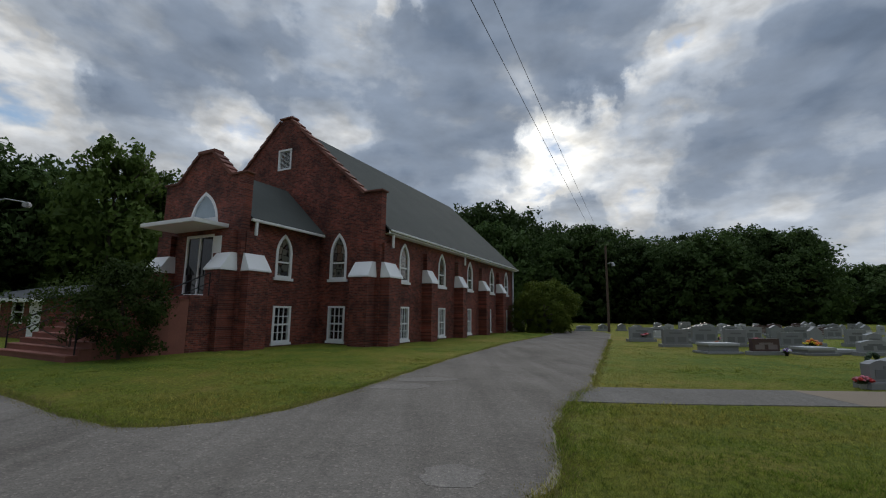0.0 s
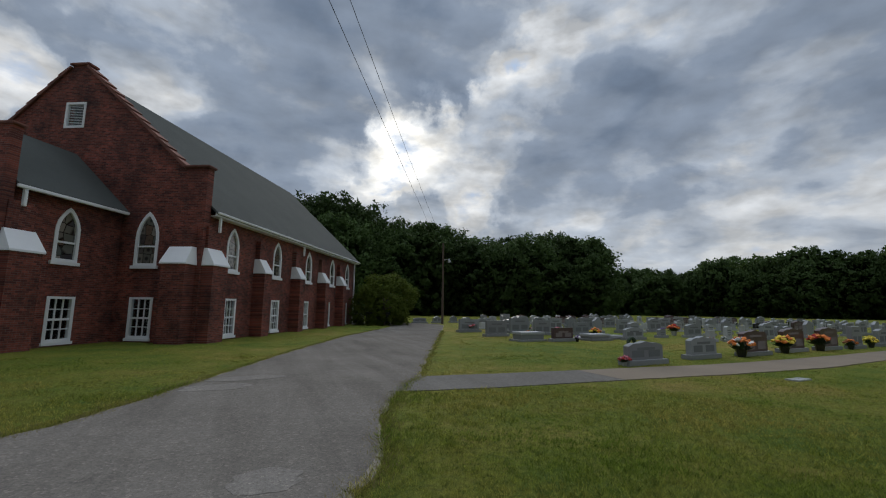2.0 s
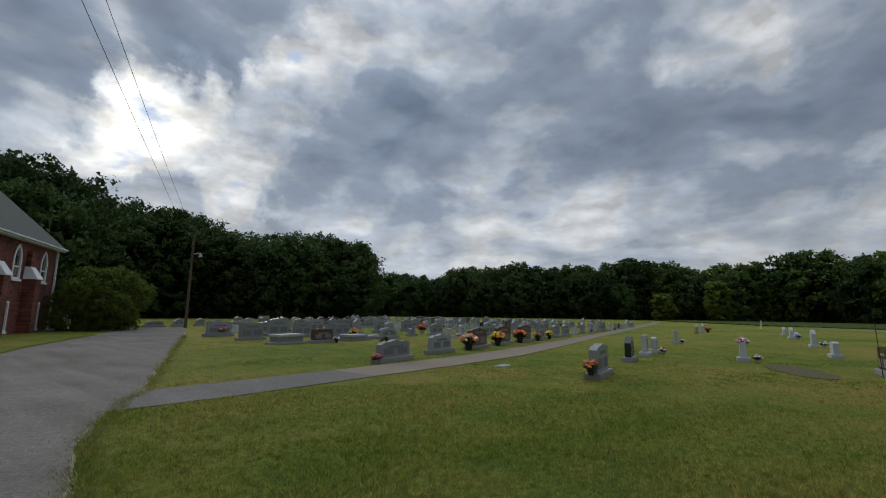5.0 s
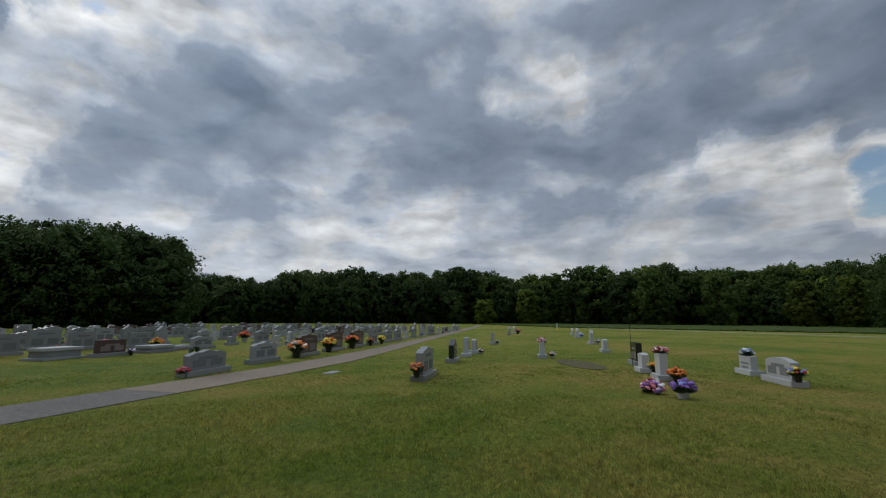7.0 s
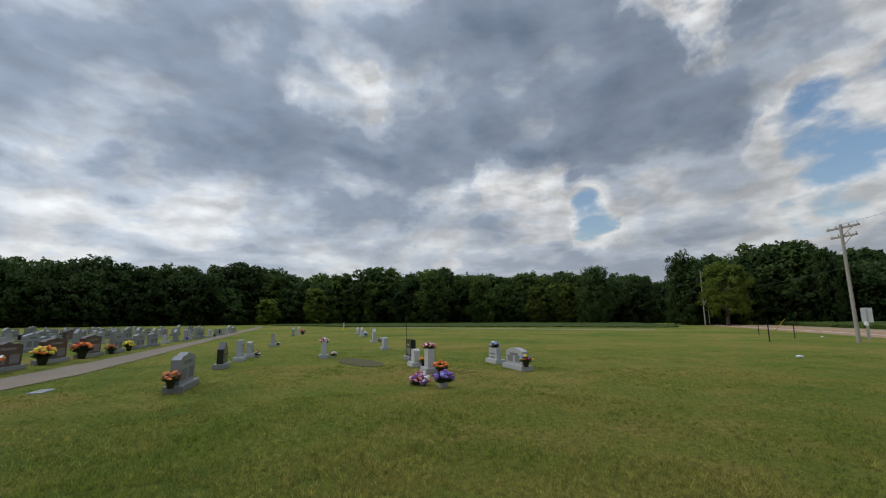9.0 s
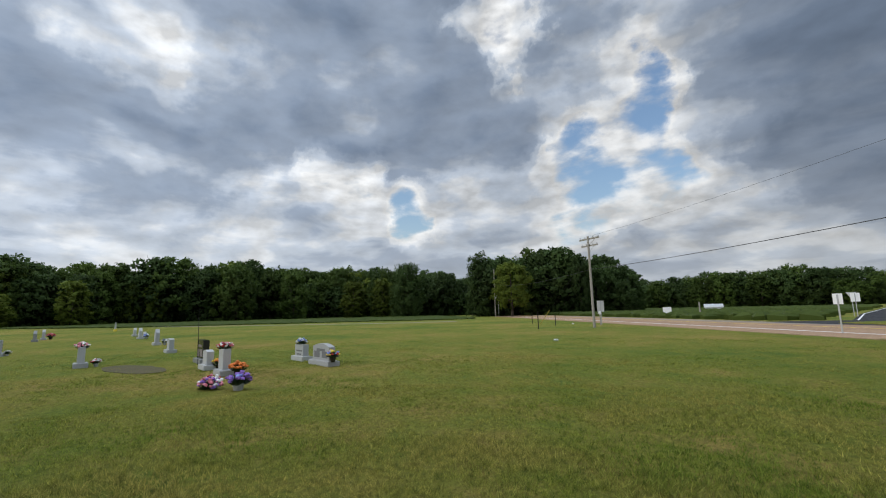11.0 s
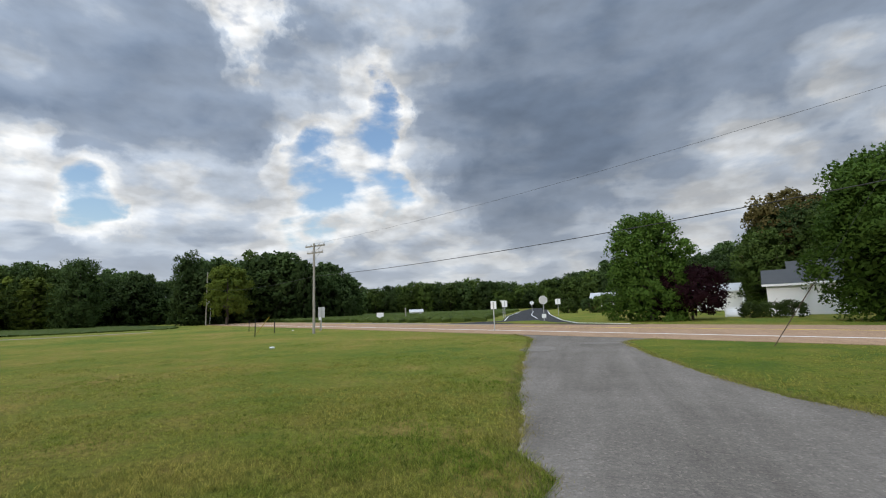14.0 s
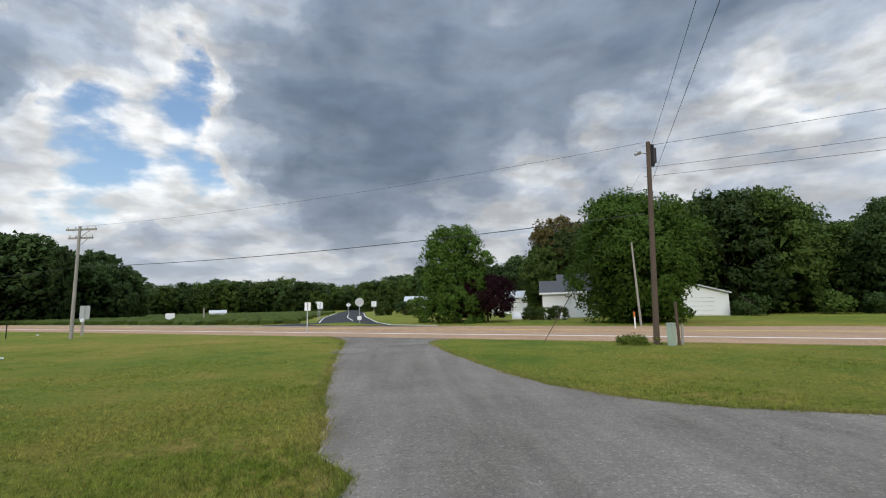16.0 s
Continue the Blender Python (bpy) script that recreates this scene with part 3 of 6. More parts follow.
def road_strip(name, c0, c1, z, mat, label, s0=-300, s1=500, category="road"):
    """A strip along the main road, between two offsets across it."""
    ring = [RD * s + RN * c for s, c in ((s0, c0), (s1, c0), (s1, c1), (s0, c1))]
    return sheet(name, [tuple(p) for p in ring], z, mat, label, category)


road_strip("road", -31.5, -19.6, 0.012, CHIPSEAL, "tan chip-seal country road")
road_strip("road_line", -22.55, -22.33, 0.018, WHITE, "white painted road edge line", category="road marking")
road_strip("road_line", -27.1, -27.0, 0.018, BLOOM["yellow"], "yellow painted centre line", s0=-300, s1=500, category="road marking")
sheet("side_road", [(-3.5, -33.5), (1.6, -38.5), (3.6, -48), (7.5, -75), (14.0, -130), (48, -420), (57, -420), (22.5, -130), (15.0, -75), (10.5, -50), (15.5, -45), (22, -48.6), (8, -40)], 0.016, TARMAC, "dark asphalt side road", "road")
for ring in ([(3.4, -47), (7.6, -75), (14.2, -130), (14.36, -130), (7.74, -75), (3.54, -47), (1.72, -39.72), (-2.3, -36.3), (-2.4, -36.4), (1.6, -39.8)], [(10.1, -50), (14.6, -75), (22.0, -130), (22.16, -130), (14.74, -75), (10.24, -50)], [(6.9, -54), (11.2, -78), (18.2, -130), (18.32, -130), (11.32, -78), (7.02, -54)]):
    sheet("road_line", ring, 0.022, WHITE, "white painted road edge line", "road marking")
sheet("gravel_shoulder", [(8.5, -41.5), (24, -50.5), (60, -72), (60, -71), (24, -48.0), (9.5, -39.8)], 0.014, GRAVEL, "pale gravel road shoulder", "gravel", 0.2, 0.8)
sheet("traffic_island", [(1.8, -38.6), (4.0, -42), (6.0, -47.5), (8.2, -47.5), (10.0, -43.8), (6.0, -39.6)], 0.05, LAWN, "grassy traffic island at the junction", "island", 0.2, 0.5, 0.08)
sheet("farm_track", [(52, -39), (56, -30), (72, -15.6), (90, -2), (91, -3), (73, -17), (57.5, -31.5), (54, -40)], 0.004, GRAVEL, "narrow pale farm track", "path", 0.2, 1.0, 0.02)
for cx, cy, rx, ry, turn in ((0.05, 4.75, 0.34, 0.30, 0), (-0.35, 10.9, 0.85, 0.32, 0.1), (-0.85, 9.9, 0.65, 0.35, 0.2), (-0.1, -19.3, 1.2, 0.35, 0.0), (2.0, -17.0, 0.6, 1.0, 0.0)):
    ring = []
    for i in range(30):
        a = i / 30 * math.tau
        k = 1 + 0.30 * noise.noise(Vector((cx + math.cos(a) * 2.6, cy + math.sin(a) * 2.6, 0)))
        x, y = rx * k * math.cos(a), ry * k * math.sin(a)
        ring.append((cx + x * math.cos(turn) - y * math.sin(turn), cy + x * math.sin(turn) + y * math.cos(turn)))
    sheet("asphalt_patch", ring, 0.004, PALE_PATCH, "pale worn repair patch in the asphalt", "patch")
ring = [(15.2 + 3.4 * math.cos(a) * 0.5 + 1.9, -0.2 + 0.7 * math.sin(a) + 0.5 * math.cos(a)) for a in [i / 16 * math.tau for i in range(16)]]
sheet("bare_soil", ring, 0.0, SOIL, "brown bare soil over a recent grave", "soil", 0.1, 0.3)


def crop_field(name, ring, label, height, step=1.1):
    """A low uneven canopy of row crop over a polygon."""
    pts = [Vector(p) for p in ring]
    x0, x1 = min(p.x for p in pts), max(p.x for p in pts)
    y0, y1 = min(p.y for p in pts), max(p.y for p in pts)

    def inside(x, y):
        c = False
        for i in range(len(pts)):
            a, b = pts[i - 1], pts[i]
            if (a.y > y) != (b.y > y) and x < (b.x - a.x) * (y - a.y) / (b.y - a.y) + a.x:
                c = not c
        return c

    verts, faces = [], []
    rng = random.Random(5)
    y = y0
    while y < y1:
        x = x0
        far = step * (1 if math.hypot(min(abs(x0), abs(x1)), y) < 90 else 1.6)
        while x < x1:
            px, py = x + rng.uniform(-0.4, 0.4), y + rng.uniform(-0.4, 0.4)
            if inside(px, py):
                b = len(verts)
                r, h = rng.uniform(0.55, 0.95) * far, height * rng.uniform(0.8, 1.15)
                a0 = rng.uniform(0, 6.28)
                ringp = [(px + r * math.cos(a0 + k * 2.094), py + r * math.sin(a0 + k * 2.094), h * rng.uniform(0.35, 0.75)) for k in range(3)]
                verts += ringp + [(px, py, h)] + [(p[0], p[1], -0.02) for p in ringp]
                faces += [(b, b + 1, b + 3), (b + 1, b + 2, b + 3), (b + 2, b, b + 3), (b, b + 4, b + 5, b + 1), (b + 1, b + 5, b + 6, b + 2), (b + 2, b + 6, b + 4, b)]
            x += far
        y += far
    ob = new(name, raw_mesh(name, verts, faces, CROP))
    tagged(ob, label, "crop", kind="stuff")


crop_field("crop_field", [(13.0, -50.2), (17.0, -49.0), (24, -53), (60, -74.5), (110, -104), (110, -170), (30, -170), (24.5, -130), (17.0, -75), (14.8, -60)], "dark green soybean crop beside the road", 0.75)
crop_field("crop_field", [(130, 26), (92, 2), (77, -26), (62, -50), (75, -60), (120, -80), (150, -60), (150, 30)], "green soybean crop beyond the lawn", 0.3, 1.3)

# ---------------- church ----------------
CH = pose(-2.843, 20.75, 0, 0, 0, 62.5)          # x runs back along the nave, y to its left, z up
church = thing("church", CH, "red brick country church with grey roof, white trim and stepped gables", "church")
EAVE, RIDGE, MID, LEN, PITCH = 5.55, 12.12, 6.6, 21.4, 0.93


def front_put(u):
    return lambda a, z, d: (u + d, a, z)


def side_put(v):
    return lambda a, z, d: (a, v + d, z)


ARCH = [2.4, 6.85, 11.35, 15.9, 19.6]
BASE_WIN = [2.5, 6.9, 11.1, 15.2, 19.3]
BUTT = [4.75, 9.1, 13.4, 17.3]
AW, AZ0, ASP, AZ1 = 1.0, 3.12, 4.25, 5.2
holes = [lancet(c, AW, AZ0, ASP, AZ1) for c in ARCH] + [rect(c - 0.48, c + 0.48, 0.12, 1.86) for c in BASE_WIN]
part("side_wall", slab(rect(0.0, LEN, -0.2, EAVE), holes, side_put(0), 0.0, 0.32), BRICK_U, church)
part("side_wall", slab(rect(0.0, LEN, -0.2, EAVE), [], side_put(2 * MID), -0.32, 0.0), BRICK_U, church)
gable = [(-0.12, -0.2), (13.32, -0.2), (13.32, 7.42), (12.26, 7.42), (7.05, 12.28), (6.85, 12.45), (6.35, 12.45), (6.15, 12.28), (0.94, 7.42), (-0.12, 7.42)]
holes = [lancet(2.38, 1.06, 3.14, 4.35, 5.5), rect(1.84, 2.9, 0.12, 1.84), rect(6.05, 7.05, 9.4, 10.62)]
part("front_gable_wall", slab(gable, holes, front_put(0), -0.02, 0.38), BRICK_V, church)
back_g = [(0.0, -0.2), (13.2, -0.2), (13.2, EAVE), (MID, RIDGE - 0.1), (0.0, EAVE)]
part("back_gable_wall", slab(back_g, [], front_put(LEN), -0.3, -0.02), BRICK_V, church)


def roof_slope(u0, u1, v0, z0, v1, z1, th=0.12):
    bm = bmesh.new()
    return loft(bm, [(u0, v0, z0), (u1, v0, z0), (u1, v1, z1), (u0, v1, z1)], [(u0, v0, z0 - th), (u1, v0, z0 - th), (u1, v1, z1 - th), (u0, v1, z1 - th)])


part("roof", roof_slope(0.37, LEN + 0.35, -0.42, EAVE + 0.02, MID, RIDGE + 0.12), SHINGLE, church, "grey-green asphalt shingle slope")
part("roof", roof_slope(0.37, LEN + 0.35, 2 * MID + 0.42, EAVE + 0.02, MID, RIDGE + 0.12), SHINGLE, church, "grey-green asphalt shingle slope")
part("fascia", boxes(((0.37, -0.40, EAVE - 0.17), (LEN + 0.35, -0.34, EAVE + 0.0))), WHITE, church, "white painted eave board")
part("gutter", boxes(((0.37, -0.53, EAVE - 0.09), (LEN + 0.37, -0.43, EAVE + 0.01)), bevel=0.02), WHITE, church, "white metal gutter")
part("soffit", boxes(((0.40, -0.34, EAVE - 0.17), (LEN + 0.3, -0.002, EAVE - 0.14))), WHITE, church)
for u, z1 in ((0.75, 4.7), (9.7, 4.75)):
    part("downspout", boxes(((u - 0.06, -0.40, z1), (u + 0.06, -0.30, EAVE - 0.18)), bevel=0.015), WHITE, church, "white downspout")
part("downspout", boxes(((0.70, -0.10, 3.9), (0.76, -0.02, 4.75))), COPING, church)
part("downspout", boxes(((LEN - 0.1, -0.14, 0.1), (LEN, -0.04, EAVE - 0.2))), WHITE, church, "white downspout")


def coping_run(v0, z0, v1, z1, u0, u1, n, parent):
    """Overlapping cap pieces up a sloping parapet."""
    bm = bmesh.new()
    ln = math.hypot(v1 - v0, z1 - z0) / n
    loft(bm, [(u0, 0, -0.02), (u1, 0, -0.02), (u1, ln * 1.12, -0.02), (u0, ln * 1.12, -0.02)], [(u0, 0, 0.14), (u1, 0, 0.14), (u1, ln * 1.12, 0.07), (u0, ln * 1.12, 0.07)])
    me = mesh_of("coping_tile", bm, COPING)
    a = math.atan2(z1 - z0, v1 - v0)
    for i in range(n):
        k = i / n
        m = Matrix.Translation((0, v0 + (v1 - v0) * k, z0 + (z1 - z0) * k)) @ Matrix.Rotation(a, 4, "X")
        if v1 < v0:
            m = Matrix.Translation((0, v0 + (v1 - v0) * k, z0 + (z1 - z0) * k)) @ Matrix.Rotation(math.pi, 4, "Z") @ Matrix.Translation((-(u0 + u1), 0, 0)) @ Matrix.Rotation(math.atan2(z1 - z0, v0 - v1), 4, "X")
        share("coping_tile", me, parent, m)


coping_run(0.94, 7.42, 6.15, 12.28, -0.12, 0.46, 11, church)
coping_run(12.26, 7.42, 7.05, 12.28, -0.12, 0.46, 11, church)
part("coping", boxes(((-0.12, 6.1, 12.42), (0.46, 7.1, 12.54)), bevel=0.03), COPING, church)
for v0, v1 in ((-0.22, 1.0), (12.2, 13.42)):
    part("coping", boxes(((-0.12, v0, 7.42), (0.46, v1, 7.53)), bevel=0.03), COPING, church)


def lancet_window(put, c, w, z0, sp, z1, outer):
    """White frame, sill, meeting rail and leaded panes in a pointed opening. outer: +1 or -1, the side that faces out."""
    win = part("window", slab(grow(lancet(c, w, z0, sp, z1), 0.0), [grow(lancet(c, w, z0, sp, z1), -0.13)], put, -0.03 if outer < 0 else 0.1, 0.12), WHITE, church, "white pointed-arch window")
    rail = z0 + (z1 - z0) * 0.36
    part("meeting_rail", slab(rect(c - w / 2 + 0.1, c + w / 2 - 0.1, rail - 0.035, rail + 0.035), [], put, 0.0, 0.08), WHITE, win)
    part("sill", slab(rect(c - w / 2 - 0.08, c + w / 2 + 0.08, z0 - 0.1, z0 + 0.03), [], put, -0.09, 0.1), WHITE, win)
    part("pane", slab(grow(lancet(c, w, z0, sp, z1), -0.10), [], put, 0.05, 0.07), LEADED, win, "leaded figured glass")
    return win


def sash_window(put, a0, a1, z0, z1):
    win = part("window", slab(rect(a0, a1, z0, z1), [rect(a0 + 0.12, a1 - 0.12, z0 + 0.13, z1 - 0.09)], put, -0.025, 0.12), WHITE, church, "white sash window with small panes")
    mid = (z0 + z1) / 2
    part("meeting_rail", slab(rect(a0 + 0.1, a1 - 0.1, mid - 0.04, mid + 0.04), [], put, 0.01, 0.10), WHITE, win)
    for k in (1, 2):
        x = a0 + 0.12 + (a1 - a0 - 0.24) * k / 3
        part("muntin", slab(rect(x - 0.018, x + 0.018, z0 + 0.12, z1 - 0.08), [], put, 0.025, 0.075), WHITE, win)
    for zz in ((z0 + 0.13 + mid) / 2, (z1 - 0.09 + mid) / 2):
        part("muntin", slab(rect(a0 + 0.1, a1 - 0.1, zz - 0.018, zz + 0.018), [], put, 0.028, 0.072), WHITE, win)
    part("pane", slab(rect(a0 + 0.08, a1 - 0.08, z0 + 0.08, z1 - 0.06), [], put, 0.082, 0.09), PANE, win, "dark glass")
    part("sill", slab(rect(a0 - 0.04, a1 + 0.04, z0 - 0.08, z0 + 0.03), [], put, -0.08, 0.1), WHITE, win)
    # added dark sheet behind the panes, in place of the unlit room
    part("drape", slab(rect(a0 - 0.15, a1 + 0.15, z0 - 0.15, z1 + 0.15), [], put, 0.42, 0.44), DARK_INSIDE, win, "dark sheet standing in for the unlit room")


for c in ARCH:
    lancet_window(side_put(0), c, AW, AZ0, ASP, AZ1, -1)
for c in BASE_WIN:
    sash_window(side_put(0), c - 0.48, c + 0.48, 0.12, 1.86)
lancet_window(front_put(-0.02), 2.38, 1.06, 3.14, 4.35, 5.5, -1)
sash_window(front_put(-0.02), 1.84, 2.9, 0.12, 1.84)
# louvred vent high in the gable
vent = part("vent", slab(rect(6.05, 7.05, 9.4, 10.62), [rect(6.15, 6.95, 9.5, 10.52)], front_put(-0.02), -0.03, 0.1), WHITE, church, "white louvred gable vent")
bm = bmesh.new()
loft(bm, [(0.0, 6.13, 0.0), (0.09, 6.13, 0.06), (0.09, 6.13, 0.075), (0.0, 6.13, 0.015)], [(0.0, 6.97, 0.0), (0.09, 6.97, 0.06), (0.09, 6.97, 0.075), (0.0, 6.97, 0.015)])
slat = mesh_of("slat", bm, SIDING)
for i in range(13):
    share("slat", slat, vent, Matrix.Translation((0.0, 0, 9.51 + i * 0.077)))


def buttress(along_side, c, w, base, parent, top=4.0, depth=0.62):
    """Brick pier with a white sloping cap and a shallower pier above. along_side: on the long wall, else on a front at depth base."""
    def put(a, d, z):
        return (a, base - d, z) if along_side else (base - d, a, z)

    def block(a0, a1, d, z0, z1, d0=0.0):
        p, q = put(a0, d0, z0), put(a1, d, z1)
        return tuple(min(x, y) for x, y in zip(p, q)), tuple(max(x, y) for x, y in zip(p, q))

    a0, a1 = c - w / 2, c + w / 2
    b = part("buttress", boxes(block(a0, a1, depth, -0.2, 3.2)), BRICK_U if along_side else BRICK_V, parent)
    part("upper_pier", boxes(block(a0 + 0.08, a1 - 0.08, 0.24, 3.2, top + 0.9)), BRICK_U if along_side else BRICK_V, b)
    bm = bmesh.new()
    o = 0.06
    lo = [put(a0 - o, -0.01, 3.2), put(a1 + o, -0.01, 3.2), put(a1 + o, depth + o, 3.2), put(a0 - o, depth + o, 3.2)]
    mid = [put(a0 - o, -0.01, 3.27), put(a1 + o, -0.01, 3.27), put(a1 + o, depth + o, 3.27), put(a0 - o, depth + o, 3.27)]
    hi = [put(a0 + 0.02, -0.01, top - 0.05), put(a1 - 0.02, -0.01, top - 0.05), put(a1 - 0.02, 0.27, top - 0.05), put(a0 + 0.02, 0.27, top - 0.05)]
    loft(bm, lo, mid)
    loft(bm, mid, hi)
    part("cap", bm, WHITE, b, "white painted sloping cap")


for c in BUTT:
    buttress(True, c, 0.72, 0.0, church)
buttress(True, 0.62, 1.05, 0.0, church)
buttress(False, 0.62, 1.05, -0.02, church)
buttress(False, 12.58, 1.05, -0.02, church)

# ---- vestibule ----
VR, VL, VF = 3.65, 8.75, -4.85
VM = (VR + VL) / 2
holes = [lancet(-2.36, 0.98, 3.06, 4.2, 5.14), rect(-2.82, -1.74, 0.12, 1.8)]
part("vestibule_side_wall", slab(rect(VF + 0.3, -0.02, -0.2, 5.5), holes, side_put(VR), 0.0, 0.3), BRICK_U, church)
part("vestibule_side_wall", slab(rect(VF + 0.3, -0.02, -0.2, 5.5), [], side_put(VL), -0.3, 0.0), BRICK_U, church)
DOOR0, DOOR1, DZ0, DZ1 = 5.18, 7.1, 2.16, 4.86
vf = [(VR - 0.2, -0.2), (VL + 0.2, -0.2), (VL + 0.2, 7.38), (VL - 0.75, 7.38), (VM + 0.55, 8.55), (VM + 0.3, 8.72), (VM - 0.3, 8.72), (VM - 0.55, 8.55), (VR + 0.75, 7.38), (VR - 0.2, 7.38)]
part("vestibule_front_wall", slab(vf, [rect(DOOR0, DOOR1, DZ0, DZ1), lancet(6.0, 1.9, 5.2, 5.32, 6.8)], front_put(VF), -0.02, 0.34), BRICK_V, church)
coping_run(VR + 0.75, 7.38, VM - 0.55, 8.55, VF - 0.1, VF + 0.42, 4, church)
coping_run(VL - 0.75, 7.38, VM + 0.55, 8.55, VF - 0.1, VF + 0.42, 4, church)
part("coping", boxes(((VF - 0.1, VM - 0.58, 8.62), (VF + 0.42, VM + 0.58, 8.8)), bevel=0.03), COPING, church)
for v0, v1 in ((VR - 0.3, VR + 0.8), (VL - 0.8, VL + 0.3)):
    part("coping", boxes(((VF - 0.1, v0, 7.38), (VF + 0.42, v1, 7.48)), bevel=0.03), COPING, church)
part("vestibule_roof", roof_slope(VF + 0.35, -0.03, VR - 0.3, 5.5, VM, 5.5 + (VM - VR + 0.3) * PITCH, 0.1), SHINGLE, church, "grey-green asphalt shingle slope")
part("vestibule_roof", roof_slope(VF + 0.35, -0.03, VL + 0.3, 5.5, VM, 5.5 + (VM - VR + 0.3) * PITCH, 0.1), SHINGLE, church, "grey-green asphalt shingle slope")
part("gutter", boxes(((VF + 0.32, VR - 0.36, 5.34), (-0.04, VR - 0.24, 5.46)), bevel=0.02), WHITE, church, "white metal gutter")
part("downspout", boxes(((VF + 0.55, VR - 0.34, 4.75), (VF + 0.66, VR - 0.22, 5.35)), bevel=0.015), WHITE, church, "white downspout")
lancet_window(side_put(VR), -2.36, 0.98, 3.06, 4.2, 5.14, -1)
sash_window(side_put(VR), -2.82, -1.74, 0.12, 1.8)
buttress(True, VF + 0.62, 1.05, VR, church)
buttress(False, VR + 0.47, 0.95, VF - 0.02, church, depth=0.7)
buttress(False, VL - 0.45, 1.1, VF - 0.02, church, depth=0.7)
fan = part("fanlight", slab(lancet(6.0, 1.9, 5.2, 5.32, 6.8), [grow(lancet(6.0, 1.9, 5.2, 5.32, 6.8), -0.12)], front_put(VF - 0.02), -0.03, 0.1), WHITE, church, "white pointed fanlight frame")
part("pane", slab(grow(lancet(6.0, 1.9, 5.2, 5.32, 6.8), -0.1), [], front_put(VF - 0.02), 0.04, 0.06), FANLIGHT, fan, "pale blue glass")
part("canopy", boxes(((VF - 1.6, 4.3, 5.05), (VF - 0.02, 7.9, 5.22)), bevel=0.02), WHITE, church, "flat white door canopy")
part("side_panel", boxes(((VF - 0.30, 4.35, 3.96), (VF - 0.262, 4.85, 4.68))), WHITE, church, "white blank panel")
fr = slab(rect(DOOR0, DOOR1, DZ0, DZ1), [rect(DOOR0 + 0.12, (DOOR0 + DOOR1) / 2 - 0.05, DZ0 + 0.1, DZ1 - 0.12), rect((DOOR0 + DOOR1) / 2 + 0.05, DOOR1 - 0.12, DZ0 + 0.1, DZ1 - 0.12)], front_put(VF), 0.0, 0.12)
door = part("door", fr, WHITE, church, "white framed double glass door")
for a0, a1 in ((DOOR0 + 0.1, (DOOR0 + DOOR1) / 2 - 0.04), ((DOOR0 + DOOR1) / 2 + 0.04, DOOR1 - 0.1)):
    part("pane", slab(rect(a0, a1, DZ0 + 0.08, DZ1 - 0.1), [], front_put(VF), 0.06, 0.075), DOOR_GLASS, door, "dark glass door pane")
    part("handle", boxes(((VF - 0.05, (a0 + a1) / 2 + 0.25, 3.1), (VF - 0.02, (a0 + a1) / 2 + 0.29, 3.4))), DARK_METAL, door)
# added dark sheet behind the door, in place of the unlit vestibule
part("door_drape", slab(rect(DOOR0 - 0.1, DOOR1 + 0.1, 2.0, 5.0), [], front_put(VF), 0.7, 0.72), DARK_INSIDE, church, "dark sheet standing in for the unlit vestibule")
# ---- front steps ----
steps = thing("front_steps", CH, "broad worn brick steps up to the church door", "steps")
S0, S1, TREAD, N_ST = 3.95, 8.8, 0.33, 12
RISE = DZ0 / N_ST
part("landing", boxes(((VF - 1.7, S0, -0.1), (VF - 0.74, S1, DZ0 - 0.02)), bevel=0.02), BRICK_U, steps)
part("landing", boxes(((VF - 0.74, 5.0, 0.5), (VF - 0.03, 7.3, DZ0 - 0.02))), STEP_BRICK, steps)
for i in range(N_ST - 1):
    u1 = VF - 1.7 - i * TREAD
    z1 = DZ0 - (i + 1) * RISE
    part("step", boxes(((u1 - TREAD, S0, -0.1), (u1, S1, z1 - 0.05))), STEP_BRICK, steps)
    part("tread", boxes(((u1 - TREAD - 0.03, S0 - 0.03, z1 - 0.05), (u1, S1 + 0.03, z1)), bevel=0.015), STEP_BRICK, steps)
for v in (S0 + 0.12, S1 - 0.12):
    rail = thing("handrail", CH, "black iron pipe handrail beside the steps", "handrail", "step handrails")
    top = (VF - 0.85, v, DZ0 + 0.9)
    foot = (VF - 1.7 - 10.2 * TREAD, v, RISE + 0.85)
    part("rail", rod(bmesh.new(), top, foot, 0.028), DARK_METAL, rail)
    part("rail", rod(bmesh.new(), (top[0], v, top[2] - 0.4), (foot[0], v, foot[2] - 0.4), 0.018), DARK_METAL, rail)
    for k in (0.0, 0.5, 1.0):
        u, z = top[0] + (foot[0] - top[0]) * k, top[2] + (foot[2] - top[2]) * k
        part("post", rod(bmesh.new(), (u, v, z - 0.98), (u, v, z), 0.024), DARK_METAL, rail)


